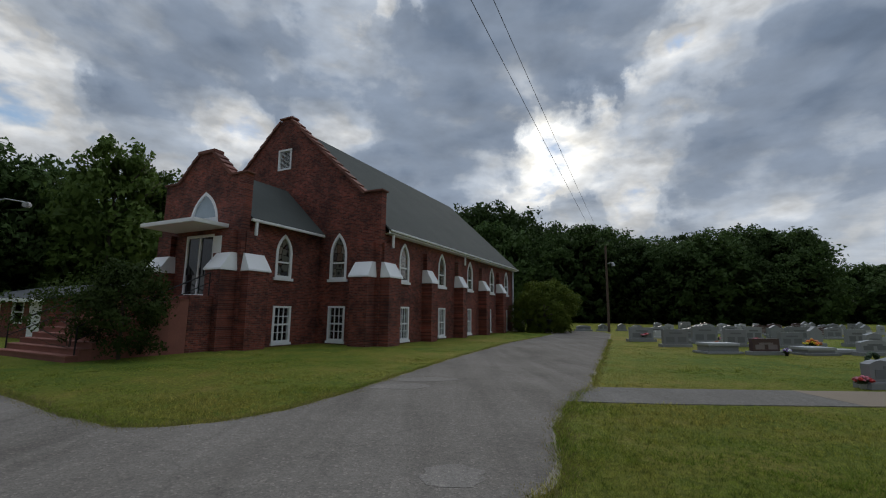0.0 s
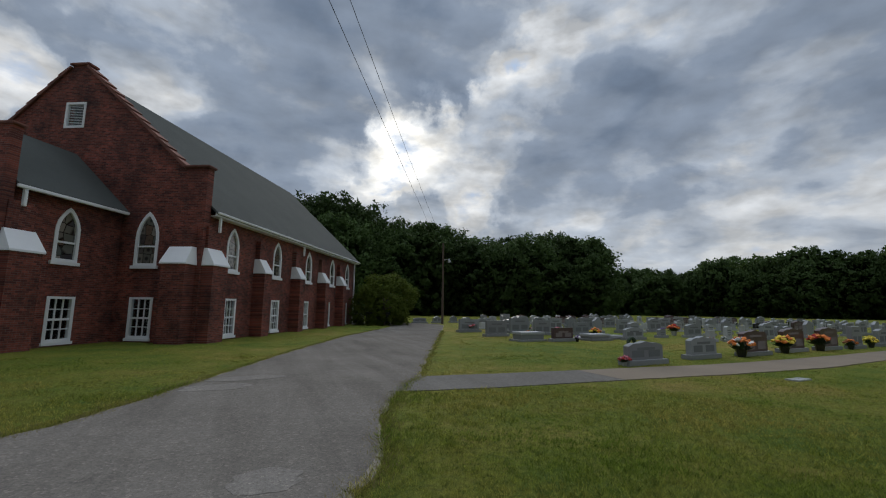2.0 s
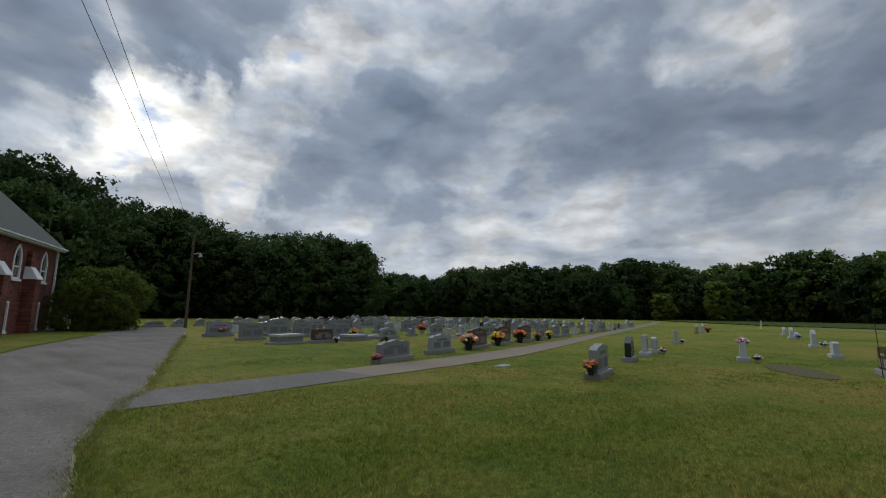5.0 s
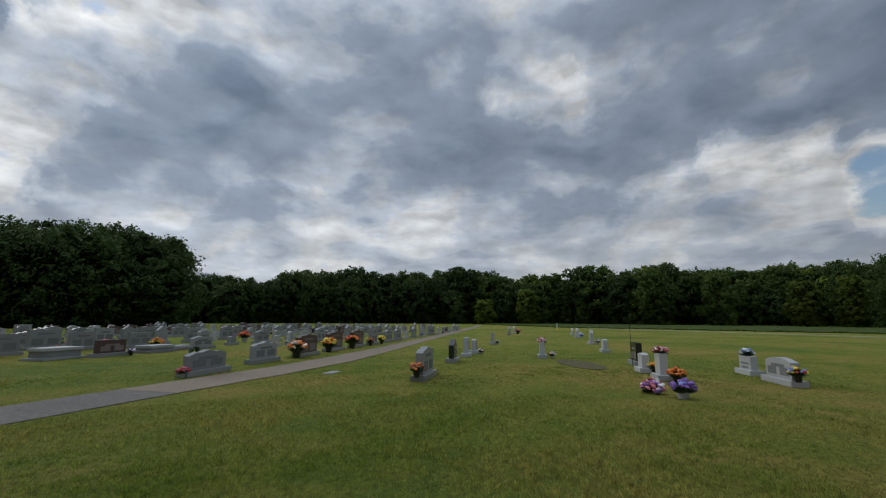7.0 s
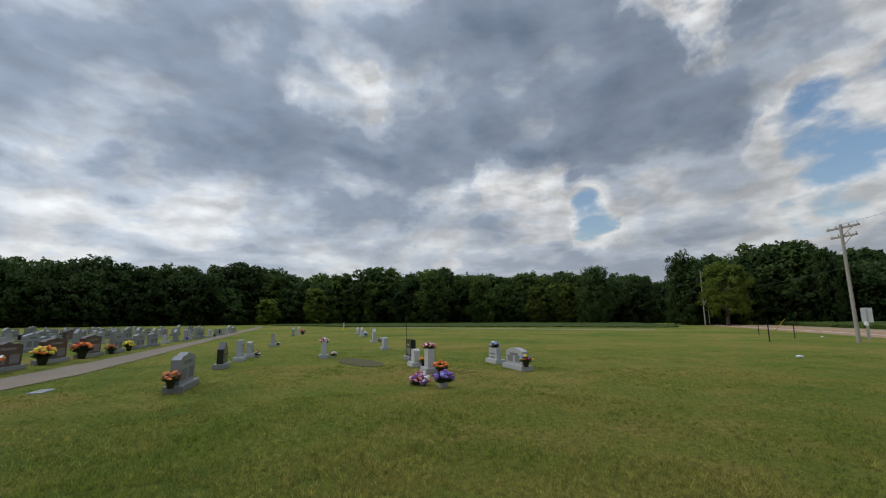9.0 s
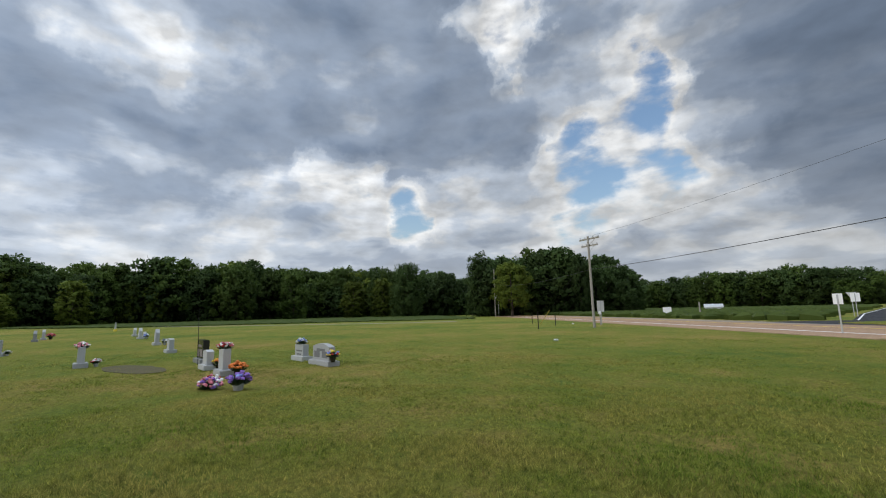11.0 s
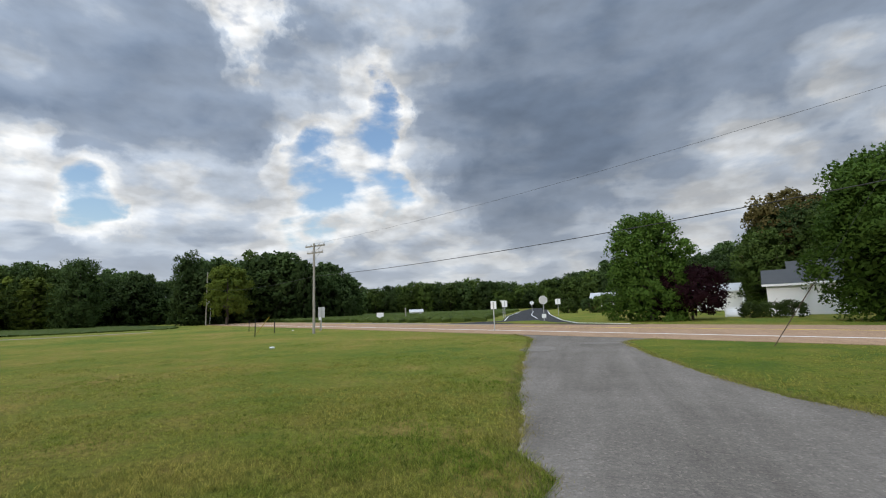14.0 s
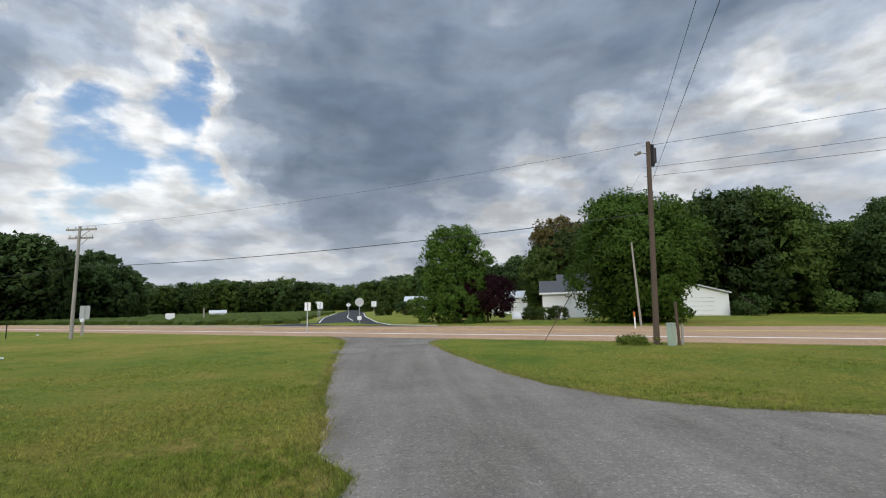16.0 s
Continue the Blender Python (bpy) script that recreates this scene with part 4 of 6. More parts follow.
# ---------------- trees ----------------
def crown_mesh(name, seed, height, radius, z0, clumps, per, leaf, mat, belly=0.45, lump=0.24, core=0, foot=0.22):
    """Clumps of small leaves over an uneven envelope, with gaps between them."""
    g = np.random.default_rng(seed)
    t = g.random(clumps) ** 0.85
    env = np.sqrt(np.clip(1 - ((t - belly) / np.where(t > belly, 1.04 - belly, belly + foot)) ** 2, 0.02, 1))
    ang = g.random(clumps) * math.tau
    wob = 1 + 0.12 * np.sin(ang * 2 + seed) + 0.19 * np.sin(ang * 3 + seed * 2.3 + t * 6)
    rad = radius * env * wob * (0.45 + 0.55 * np.sqrt(g.random(clumps)))
    cen = np.stack([rad * np.cos(ang), rad * np.sin(ang), z0 + (height - z0) * (0.03 + 0.92 * t)], 1)
    cr = radius * lump * (0.6 + 0.8 * g.random(clumps))
    n = clumps * per
    d = g.normal(size=(n, 3))
    d /= np.linalg.norm(d, axis=1)[:, None]
    d[:, 2] = np.where(d[:, 2] < -0.5, -d[:, 2], d[:, 2])
    reach = 0.35 + 0.72 * g.random(n) ** 0.7
    c = np.repeat(cen, per, 0) + d * (np.repeat(cr, per) * reach)[:, None]
    axis = np.array([0, 0, z0 + (height - z0) * belly])
    out = c - axis
    out /= np.linalg.norm(out, axis=1)[:, None] + 1e-6
    nor = d * 0.7 + g.normal(size=(n, 3)) * 0.75
    nor /= np.linalg.norm(nor, axis=1)[:, None]
    nor *= np.where((nor * (out + d)).sum(1) < 0, -1, 1)[:, None]
    a = np.cross(nor, g.normal(size=(n, 3)))
    a /= np.linalg.norm(a, axis=1)[:, None]
    b = np.cross(nor, a)
    s = leaf * (0.6 + 0.8 * g.random(n))[:, None]
    tri = np.stack([c - a * s, c + a * s * 0.45 - b * s * 0.62, c + a * s * 0.6 + b * s * 0.62], 1).reshape(-1, 3)
    soft = out * 0.65 + d * 0.65 + nor * 0.35
    if core:
        ti = g.random(core)
        ei = np.sqrt(np.clip(1 - ((ti - belly) / np.where(ti > belly, 1.04 - belly, belly + foot)) ** 2, 0.02, 1))
        ai, ri = g.random(core) * math.tau, radius * ei * 0.8 * np.sqrt(g.random(core))
        ci = np.stack([ri * np.cos(ai), ri * np.sin(ai), z0 + (height - z0) * (0.03 + 0.85 * ti)], 1)
        ua, ub = g.normal(size=(core, 3)), g.normal(size=(core, 3))
        ua /= np.linalg.norm(ua, axis=1)[:, None]
        ub /= np.linalg.norm(ub, axis=1)[:, None]
        si = min(radius * 0.17, leaf * 2.6)
        tri = np.concatenate([tri, np.stack([ci - ua * si, ci + ub * si, ci + ua * si * 0.6 - ub * si], 1).reshape(-1, 3)])
        co = ci - axis
        soft = np.concatenate([soft, co / (np.linalg.norm(co, axis=1)[:, None] + 1e-6) + g.normal(size=(core, 3)) * 0.2])
        n += core
    me = bpy.data.meshes.new(name)
    me.from_pydata(tri.tolist(), [], np.arange(n * 3).reshape(n, 3).tolist())
    me.materials.append(mat)
    soft = np.repeat(soft / np.linalg.norm(soft, axis=1)[:, None], 3, 0)
    me.normals_split_custom_set_from_vertices(soft.tolist())
    return me


def limb_mesh(seed, height, radius, r0, z_fork):
    """A tapered trunk with forking limbs."""
    rng = random.Random(seed)
    bm = bmesh.new()
    p = Vector((0, 0, -0.15))
    segs = 5
    for i in range(segs):
        q = Vector((rng.uniform(-0.12, 0.12), rng.uniform(-0.12, 0.12), height * 0.8 * (i + 1) / segs))
        rod(bm, p, q, r0 * (1 - i / segs * 0.75), r0 * (1 - (i + 1) / segs * 0.75), 7)
        p = q
    for i in range(9):
        z = z_fork + (height * 0.7 - z_fork) * rng.random()
        a = rng.random() * math.tau
        ln = radius * rng.uniform(0.5, 0.85)
        s = Vector((0, 0, z))
        e = s + Vector((math.cos(a) * ln, math.sin(a) * ln, ln * rng.uniform(0.35, 0.9)))
        mid = s.lerp(e, 0.5) + Vector((0, 0, -0.08 * ln))
        rod(bm, s, mid, r0 * 0.38, r0 * 0.24, 5)
        rod(bm, mid, e, r0 * 0.24, r0 * 0.06, 5)
    return mesh_of("trunk", bm, BARK)


def tree(seed, mat, label, height=18.0, radius=5.0, z0=2.0, clumps=85, per=36, leaf=0.42, r0=0.32, category="tree", group="", name="tree", belly=0.45, lump=0.24, fork=None, core=0, foot=0.22):
    ob = thing(name, pose(0, 0, 0), label, category, group)
    t = new("trunk", limb_mesh(seed, height, radius, r0, fork if fork is not None else z0 + 1.0))
    t.parent = ob
    c = new("crown", crown_mesh("crown", seed, height, radius, z0, clumps, per, leaf, mat, belly, lump, core, foot))
    c.parent = ob
    return ob


def place(ob, x, y, turn=0.0, s=1.0, sz=None):
    ob.matrix_basis = pose(x, y, -0.03, 0, 0, turn) @ Matrix.Diagonal((s, s, sz or s, 1))
    return ob


PROTO = []
WOOD_LABEL = ["tall dark green broadleaf tree of the wood edge", "leafy dark green oak of the wood edge", "dense green woodland tree with an uneven crown", "light green sweetgum at the wood edge", "yellow-green young tree at the wood edge", "slender dark woodland tree"]
for i, (mi, rad, z0) in enumerate(((0, 6.2, -0.8), (0, 6.8, -0.4), (1, 6.0, -0.8), (1, 5.2, -0.8), (2, 4.2, -0.8), (0, 4.4, -0.6))):
    PROTO.append(tree(11 + i, LEAVES[mi], WOOD_LABEL[i], 18.0, rad, z0, 180, 38, 0.32, lump=0.20, core=700, group="woodland trees"))
for i, (mi, rad, z0) in enumerate(((0, 6.4, -0.8), (0, 7.0, -0.6), (1, 6.2, -0.8), (1, 5.4, -0.8), (2, 4.4, -0.8), (0, 4.6, -0.8))):
    PROTO.append(tree(31 + i, LEAVES[mi], WOOD_LABEL[i], 18.0, rad, z0, 140, 23, 0.48, lump=0.21, core=420, group="woodland trees"))
used = set()


def wood_tree(k, az, dist, top_el, wide=1.0, squash=1.0):
    """One more woodland tree: bearing to the left of +y, distance, and the height that its top reaches."""
    d = direction(az, 0)
    h = 1.6 + dist * math.tan(radians(top_el))
    s = h / 18.0
    m = pose(d.x * dist, d.y * dist, -0.05, 0, 0, (az * 37.7 + k * 71) % 360) @ Matrix.Diagonal((s * wide, s * wide, s * squash, 1))
    if k in used:
        copy_thing(PROTO[k], m @ Matrix.Diagonal([1 / v for v in PROTO[k].scale] + [1]))
    else:
        used.add(k)
        PROTO[k].matrix_basis = m


def belt(profile, dist0, dist1, step_m, rows, seed, kinds, wide=1.0):
    """A strip of wood along a skyline given as (bearing, elevation) corners."""
    rng = random.Random(seed)
    a0, a1 = profile[0][0], profile[-1][0]
    for row in range(rows):
        az = a0 - rng.random()
        while az > a1:
            f = (a0 - az) / (a0 - a1)
            dist = dist0 + (dist1 - dist0) * f + row * 6 + rng.uniform(-2.5, 2.5)
            for (p0, e0), (p1, e1) in zip(profile, profile[1:]):
                if p0 >= az >= p1:
                    el = e0 + (e1 - e0) * (p0 - az) / (p0 - p1)
            el = el * (rng.uniform(0.80, 1.03) if row else rng.uniform(0.55, 1.0))
            wood_tree(rng.choice(kinds) + (6 if dist > 105 else 0), az, dist, el, wide * rng.uniform(0.85, 1.25))
            az -= math.degrees(step_m / dist) * rng.uniform(0.7, 1.3)


belt([(3, 12.0), (0, 15.5), (-2.5, 13), (-4.5, 14.6), (-10, 13.8), (-14, 12.5), (-17, 12.0), (-21.5, 11.2), (-24, 8.9), (-26, 8.8), (-30, 9.2), (-33, 9.8), (-37, 9.7), (-40.5, 8.7), (-42, 7.0)], 74, 92, 5.0, 3, 3, (0, 0, 1, 5, 1), 1.0)
belt([(-40, 5.4), (-47, 4.9), (-52, 5.0), (-54, 6.2), (-57.5, 7.0), (-60, 6.0), (-63, 6.7), (-66, 5.6), (-69, 6.7), (-72, 5.6), (-75, 6.8), (-80, 6.2)], 140, 150, 6.0, 3, 4, (0, 0, 1, 2), 1.05)
belt([(-79, 5.6), (-83, 6.0), (-88, 5.6), (-92, 6.6), (-97, 6.2), (-100, 6.6), (-104, 6.1), (-109, 5.7), (-113, 5.9), (-117.5, 5.8)], 150, 158, 5.5, 3, 5, (0, 1, 2, 2, 3, 3, 4), 1.0)
belt([(-115.5, 5.8), (-120, 5.5), (-123, 5.9), (-125.2, 5.6), (-126, 4.2), (-131.5, 4.0)], 152, 150, 5, 3, 6, (0, 1, 2, 5), 1.0)
belt([(-131.5, 6.4), (-133, 7.0), (-137, 7.8), (-141, 7.6), (-143, 6.8), (-147, 6.3), (-148.5, 4.4)], 112, 118, 4.6, 3, 7, (0, 0, 1, 2, 5), 1.08)
belt([(-147, 3.2), (-150, 3.2), (-153, 3.7), (-161, 3.7), (-163, 4.1), (-168, 3.2), (-174, 3.3), (-180, 4.3)], 300, 300, 8, 2, 8, (0, 1, 2), 1.2)
belt([(-173.5, 3.6), (-176, 4.2), (-179, 4.4), (-183, 5.6)], 170, 150, 7, 2, 9, (0, 2, 3), 1.0)
belt([(-183, 5.0), (-192, 5.6), (-197, 7.0)], 100, 92, 5, 3, 10, (0, 1, 5), 1.0)
belt([(-197, 8.0), (-200, 10.8), (-206, 10.0), (-211, 11.4), (-217, 12.2), (-222, 11.2), (-226, 8.8), (-229, 9.4), (-236, 9.4)], 62, 66, 4.6, 3, 12, (2, 2, 3, 3, 1), 1.0)
belt([(60, 13.5), (52, 13.0), (46, 15.2), (43.5, 14.5), (42, 11.5), (38, 12.0), (29, 12.5), (10, 10), (3, 10)], 48, 62, 4.4, 3, 13, (0, 0, 2, 1), 1.0)
wood_tree(9, -99.5, 142, 5.7, 1.1)
wood_tree(9, -106.0, 142, 5.2, 1.0)
wood_tree(10, -113.3, 139, 4.2, 1.3)
wood_tree(10, -117.0, 140, 4.5, 1.1)
wood_tree(10, -84.5, 139, 4.0, 1.3)
wood_tree(10, -79.0, 137, 2.6, 1.7)
wood_tree(2, 37.0, 47, 17.3, 0.85)
wood_tree(2, 33.2, 52, 15.2, 0.7)
wood_tree(1, -217.5, 60, 12.1, 1.1)
wood_tree(2, -214.0, 57, 11.4, 0.9)
wood_tree(2, -221.3, 62, 11.3, 1.0)
wood_tree(1, -120.3, 135, 6.5, 0.8)
wood_tree(0, -129.9, 112, 7.6, 0.62)
wood_tree(5, -142.6, 108, 6.9, 0.6)
for k, ob in enumerate(PROTO):
    if k not in used:
        for o in (*ob.children, ob):
            bpy.data.objects.remove(o)
place(tree(41, LEAVES[2], "light yellow-green maple beside the road", 12.0, 4.4, 1.6, 200, 60, 0.23, lump=0.17, core=140), 71.5, -69, 20)
place(tree(42, LEAVES[5], "full green maple with dense layered leaves", 10.3, 4.3, -0.3, 330, 160, 0.13, 0.34, lump=0.20, belly=0.48, foot=0.16, core=1500), -17.9, -33.2, 10)
place(tree(43, LEAVES[5], "upright bushy green tree reaching the ground", 9.3, 3.6, -0.6, 300, 90, 0.125, 0.22, lump=0.17, belly=0.35, core=800), -4.5, -42.0, 50)
place(tree(44, LEAVES[3], "dark purple plum tree", 4.3, 2.7, 0.4, 190, 90, 0.10, 0.12, lump=0.2, fork=0.5, core=120), -7.5, -41.6, 0)
place(tree(45, LEAVES[4], "russet-tinged broadleaf tree behind the houses", 15.0, 5.0, 2.0, 220, 70, 0.21, lump=0.17, core=160), -23.4, -66, 30)
place(tree(46, LEAVES[2], "round light green tree at the bend of the drive", 4.6, 2.6, -0.4, 260, 80, 0.10, 0.14, lump=0.17, core=160), 9.5, 37.8, 30, 0.95)
place(tree(47, LEAVES[6], "overgrown dark evergreen shrub beside the steps", 3.0, 1.2, 0.05, 120, 120, 0.055, 0.06, "shrub", name="shrub", lump=0.30), -10.15, 14.5, 0)
place(tree(48, LEAVES[6], "straggling thin shrub in front of the steps", 2.3, 1.7, 0.9, 40, 60, 0.055, 0.04, "shrub", name="shrub", lump=0.26, fork=0.3), -11.9, 14.6, 70)
for i, (x, y, s) in enumerate(((-11.9, -43.0, 1.0), (-13.3, -42.6, 1.05), (-14.5, -41.8, 1.1))):
    place(tree(60 + i, LEAVES[6], "clipped round boxwood bush before the white house", 1.1, 0.75, 0.0, 50, 50, 0.07, 0.04, "bush", "boxwood bushes", "bush", lump=0.34), x, y, i * 40, s)
for i, (x, y, s) in enumerate(((-33.6, -41.0, 1.3), (-41.5, -40.0, 1.3), (-44, -38, 1.2), (5.4, -86, 1.6), (1.6, -84, 1.5), (-1.0, -82, 1.8), (-2.6, -80, 1.6))):
    place(tree(70 + i, LEAVES[i % 2], "low rounded green yard shrub", 1.5, 1.1, 0.0, 40, 40, 0.12, 0.05, "bush", "yard shrubs", "bush", lump=0.34), x, y, i * 50, s)


# ---------------- gravestones ----------------
E_ROW = Vector((0.9945, 0.105))
ROW_TURN = math.degrees(math.atan2(0.105, 0.9945))


def gravestone(x, y, w, h, mat, style, label, detail=True, d=0.2, turn=0.0, bars=3):
    """Upright tablet on a wider base. The broad face looks along -y before turning."""
    st = thing("gravestone", pose(x, y, -0.02, 0, 0, ROW_TURN + turn), label, "gravestone", "gravestones")
    bh = 0.16 if h > 0.45 else 0.08
    bm = boxes(((-w / 2 - 0.14, -d / 2 - 0.1, 0), (w / 2 + 0.14, d / 2 + 0.1, bh)), bevel=0.015)
    part("base", bm, GREY_STONE if mat is not PALE_STONE else PALE_STONE, st)
    n = 10
    prof = []
    for i in range(n + 1):
        k = i / n * 2 - 1
        if style == "serpentine":
            top = h - 0.10 * abs(k) ** 1.5 + (0.02 * math.cos(k * 9) if w > 1.0 else 0.0)
        elif style == "arch":
            top = h - 0.10 * k * k * min(1, w)
        elif style == "gothic":
            top = h - 0.22 * abs(k)
        else:
            top = h
        prof.append((k * w / 2, top))
    ring = [(w / 2, bh)] + prof[::-1] + [(-w / 2, bh)]
    lo = [(a, -d / 2, z) for a, z in ring]
    hi = [(a, d / 2, z) for a, z in ring]
    bm = loft(bmesh.new(), lo, hi)
    tab = part("tablet", bm, mat, st)
    if detail:
        pm = ENGRAVED_PALE if mat in (BROWN_STONE, BLACK_STONE) else ENGRAVED
        if w > 0.8:
            for s in (-1, 1):
                part("panel", boxes(((s * w * 0.24 - w * 0.17, -d / 2 - 0.006, bh + 0.08), (s * w * 0.24 + w * 0.17, -d / 2 + 0.01, bh + 0.08 + (h - bh) * 0.38))), pm, tab)
            part("name_bar", boxes(((-w * 0.26, -d / 2 - 0.006, h - 0.24), (w * 0.26, -d / 2 + 0.01, h - 0.16))), pm, tab)
        else:
            for k in range(bars):
                z = h - 0.24 - k * 0.12
                part("name_bar", boxes(((-w * (0.34 - 0.06 * k), -d / 2 - 0.006, z), (w * (0.34 - 0.06 * k), -d / 2 + 0.01, z + 0.05))), pm, tab)
    return st


def ledger(x, y, w, dpt, h, label):
    st = thing("grave_ledger", pose(x, y, -0.02, 0, 0, ROW_TURN), label, "gravestone", "gravestones")
    part("plinth", boxes(((-w / 2 - 0.1, -dpt / 2 - 0.08, 0), (w / 2 + 0.1, dpt / 2 + 0.08, 0.1)), bevel=0.02), GREY_STONE, st)
    part("support", boxes(((-w / 2 + 0.06, -dpt / 2 + 0.05, 0.1), (w / 2 - 0.06, dpt / 2 - 0.05, h - 0.12))), GREY_STONE, st, "rough grey sides")
    part("slab", boxes(((-w / 2, -dpt / 2, h - 0.12), (w / 2, dpt / 2, h)), bevel=0.02), PALE_STONE, st, "pale top slab")


G, P_, B_, K_ = GREY_STONE, PALE_STONE, BROWN_STONE, BLACK_STONE
STONES = {
    "serpentine": [(11.72, 3.95, 1.3, 0.84, G), (10.5, 10.25, 1.5, 0.68, G), (13.8, 10.9, 1.4, 0.74, G), (16.8, 11.1, 1.55, 0.92, B_), (19.95, 11.6, 1.6, 0.95, B_), (22.75, 11.8, 1.6, 0.96, B_), (47.0, 16.2, 0.9, 0.7, G)],
    "straight": [(12.2, 22.4, 1.35, 0.9, G), (13.75, 18.4, 1.25, 0.68, B_), (15.35, 25.0, 1.5, 0.98, G), (15.65, 22.9, 1.2, 0.9, G), (18.3, 22.5, 1.3, 0.8, G), (25.0, 11.85, 1.0, 1.0, G), (18.91, 4.48, 0.6, 0.82, P_), (17.6, -2.2, 0.85, 0.8, K_), (15.7, -5.1, 0.7, 0.56, P_), (28.5, 5.0, 0.4, 0.74, P_), (13.5, -2.3, 0.45, 0.72, P_)],
    "arch": [(13.72, -5.2, 1.15, 0.68, P_), (20.64, 4.5, 0.55, 0.68, P_), (18.5, 18.5, 1.4, 0.66, G), (21.7, 19.5, 0.55, 0.52, G), (24.2, 19.4, 1.4, 0.8, G), (28.3, 12.3, 1.3, 0.85, G), (30.5, 12.5, 1.3, 0.85, G), (23.81, -1.53, 0.6, 0.66, P_), (15.28, -2.1, 0.5, 0.6, P_), (19.26, 1.27, 0.42, 0.72, P_), (16.84, 33.3, 1.2, 0.7, G), (14.1, 41.5, 1.4, 0.55, G)],
    # the first peaked stone is coloured black to paint its shaded face
    "gothic": [(16.35, 4.4, 0.75, 0.86, K_), (16.1, 41.9, 0.9, 0.72, G), (18.4, 43.0, 0.8, 0.74, G), (45.3, 6.2, 0.5, 0.85, G), (49.0, 6.2, 0.6, 0.85, P_), (48.5, 0.0, 0.5, 0.75, P_), (41.6, -0.4, 0.5, 0.85, P_), (43.2, -0.7, 0.5, 0.5, P_), (31.2, -1.2, 0.5, 0.95, P_)],
}
TONE = {G.name: "grey granite", P_.name: "pale marble", B_.name: "polished mahogany granite", K_.name: "polished black or shade-darkened granite"}
TOP = {"serpentine": "a curved top", "straight": "a flat top", "arch": "a rounded top", "gothic": "a peaked top"}
TURNED = {13.72: 180.0, 15.7: 180.0, 17.6: 180.0}
taken = []
for style, rows in STONES.items():
    for x, y, w, h, mat in rows:
        size = "wide double " if w > 1.1 else "small " if h < 0.6 else ""
        gravestone(x, y, w, h, mat, style, size + TONE[mat.name] + " gravestone with " + TOP[style], turn=TURNED.get(x, 0.0))
        taken.append((x, y, w / 2 + 0.8))
ledger(12.15, 19.0, 1.5, 0.8, 0.46, "raised pale slab grave on grey sides")
ledger(16.05, 18.7, 1.4, 0.9, 0.34, "low pale slab grave on grey sides")
ledger(17.6, 19.2, 1.3, 0.6, 0.22, "flat pale slab grave in the grass")
taken += [(12.15, 19.0, 1.6), (16.05, 18.7, 1.6), (17.6, 19.2, 1.3)]
# the long rows behind, from a few shapes
KINDS = [gravestone(0, -500 - i, w, h, mat, style, ("wide double " if w > 1.1 else "") + TONE[mat.name] + " gravestone in a cemetery row", i < 5) for i, (w, h, mat, style) in enumerate(((1.35, 0.8, G, "straight"), (1.2, 0.85, G, "serpentine"), (0.7, 0.75, G, "arch"), (1.3, 0.8, B_, "serpentine"), (0.6, 0.8, P_, "arch"), (0.55, 0.6, P_, "straight"), (0.75, 0.95, G, "gothic"), (1.0, 0.7, K_, "serpentine")))]
rng = random.Random(21)
first = set()
N_ROW = Vector((-0.105, 0.9945))
FLOWER_SPOTS = []
for r, (off, s0, s1) in enumerate(((-0.4, 31.5, 66), (4.2, 22, 64), (8.0, 17, 66), (11.8, 10, 68), (15.4, 9.5, 68), (18.8, 10.5, 66), (22.2, 12, 64), (25.6, 13.5, 62), (29.0, 14.5, 58), (32.2, 15.0, 50))):
    s = s0 + rng.random()
    while s < s1:
        p = Vector((9.9, 9.85)) + E_ROW * (s - 1.0) + N_ROW * off + Vector((-8.9, 0))
        p += Vector((rng.uniform(-0.15, 0.15), rng.uniform(-0.25, 0.25)))
        s += rng.choice((1.5, 1.9, 1.9, 2.4, 3.6))
        if any(math.hypot(p.x - a, p.y - b) < c for a, b, c in taken):
            continue
        if p.x < 0.43 * p.y - 0.4 + 1.2:
            continue
        k = rng.choices(range(8), (5, 4, 4, 2, 3, 3, 2, 1))[0]
        m = pose(p.x, p.y, -0.02, rng.uniform(-1.5, 1.5), rng.uniform(-1, 1), ROW_TURN + rng.uniform(-2.5, 2.5)) @ Matrix.Diagonal((rng.uniform(0.85, 1.15), 1, rng.uniform(0.85, 1.2), 1))
        if k in first:
            copy_thing(KINDS[k], m @ Matrix.Diagonal([1 / v for v in KINDS[k].scale] + [1]))
        else:
            first.add(k)
            KINDS[k].matrix_basis = m
        taken.append((p.x, p.y, 1.2))
        if rng.random() < 0.33:
            FLOWER_SPOTS.append((p.x + rng.choice((-1, 1)) * rng.uniform(0.3, 0.75), p.y - 0.28, rng.choice(("red", "pink", "yellow", "white", "orange", "purple", "rust", "white")), rng.uniform(0.32, 0.5)))


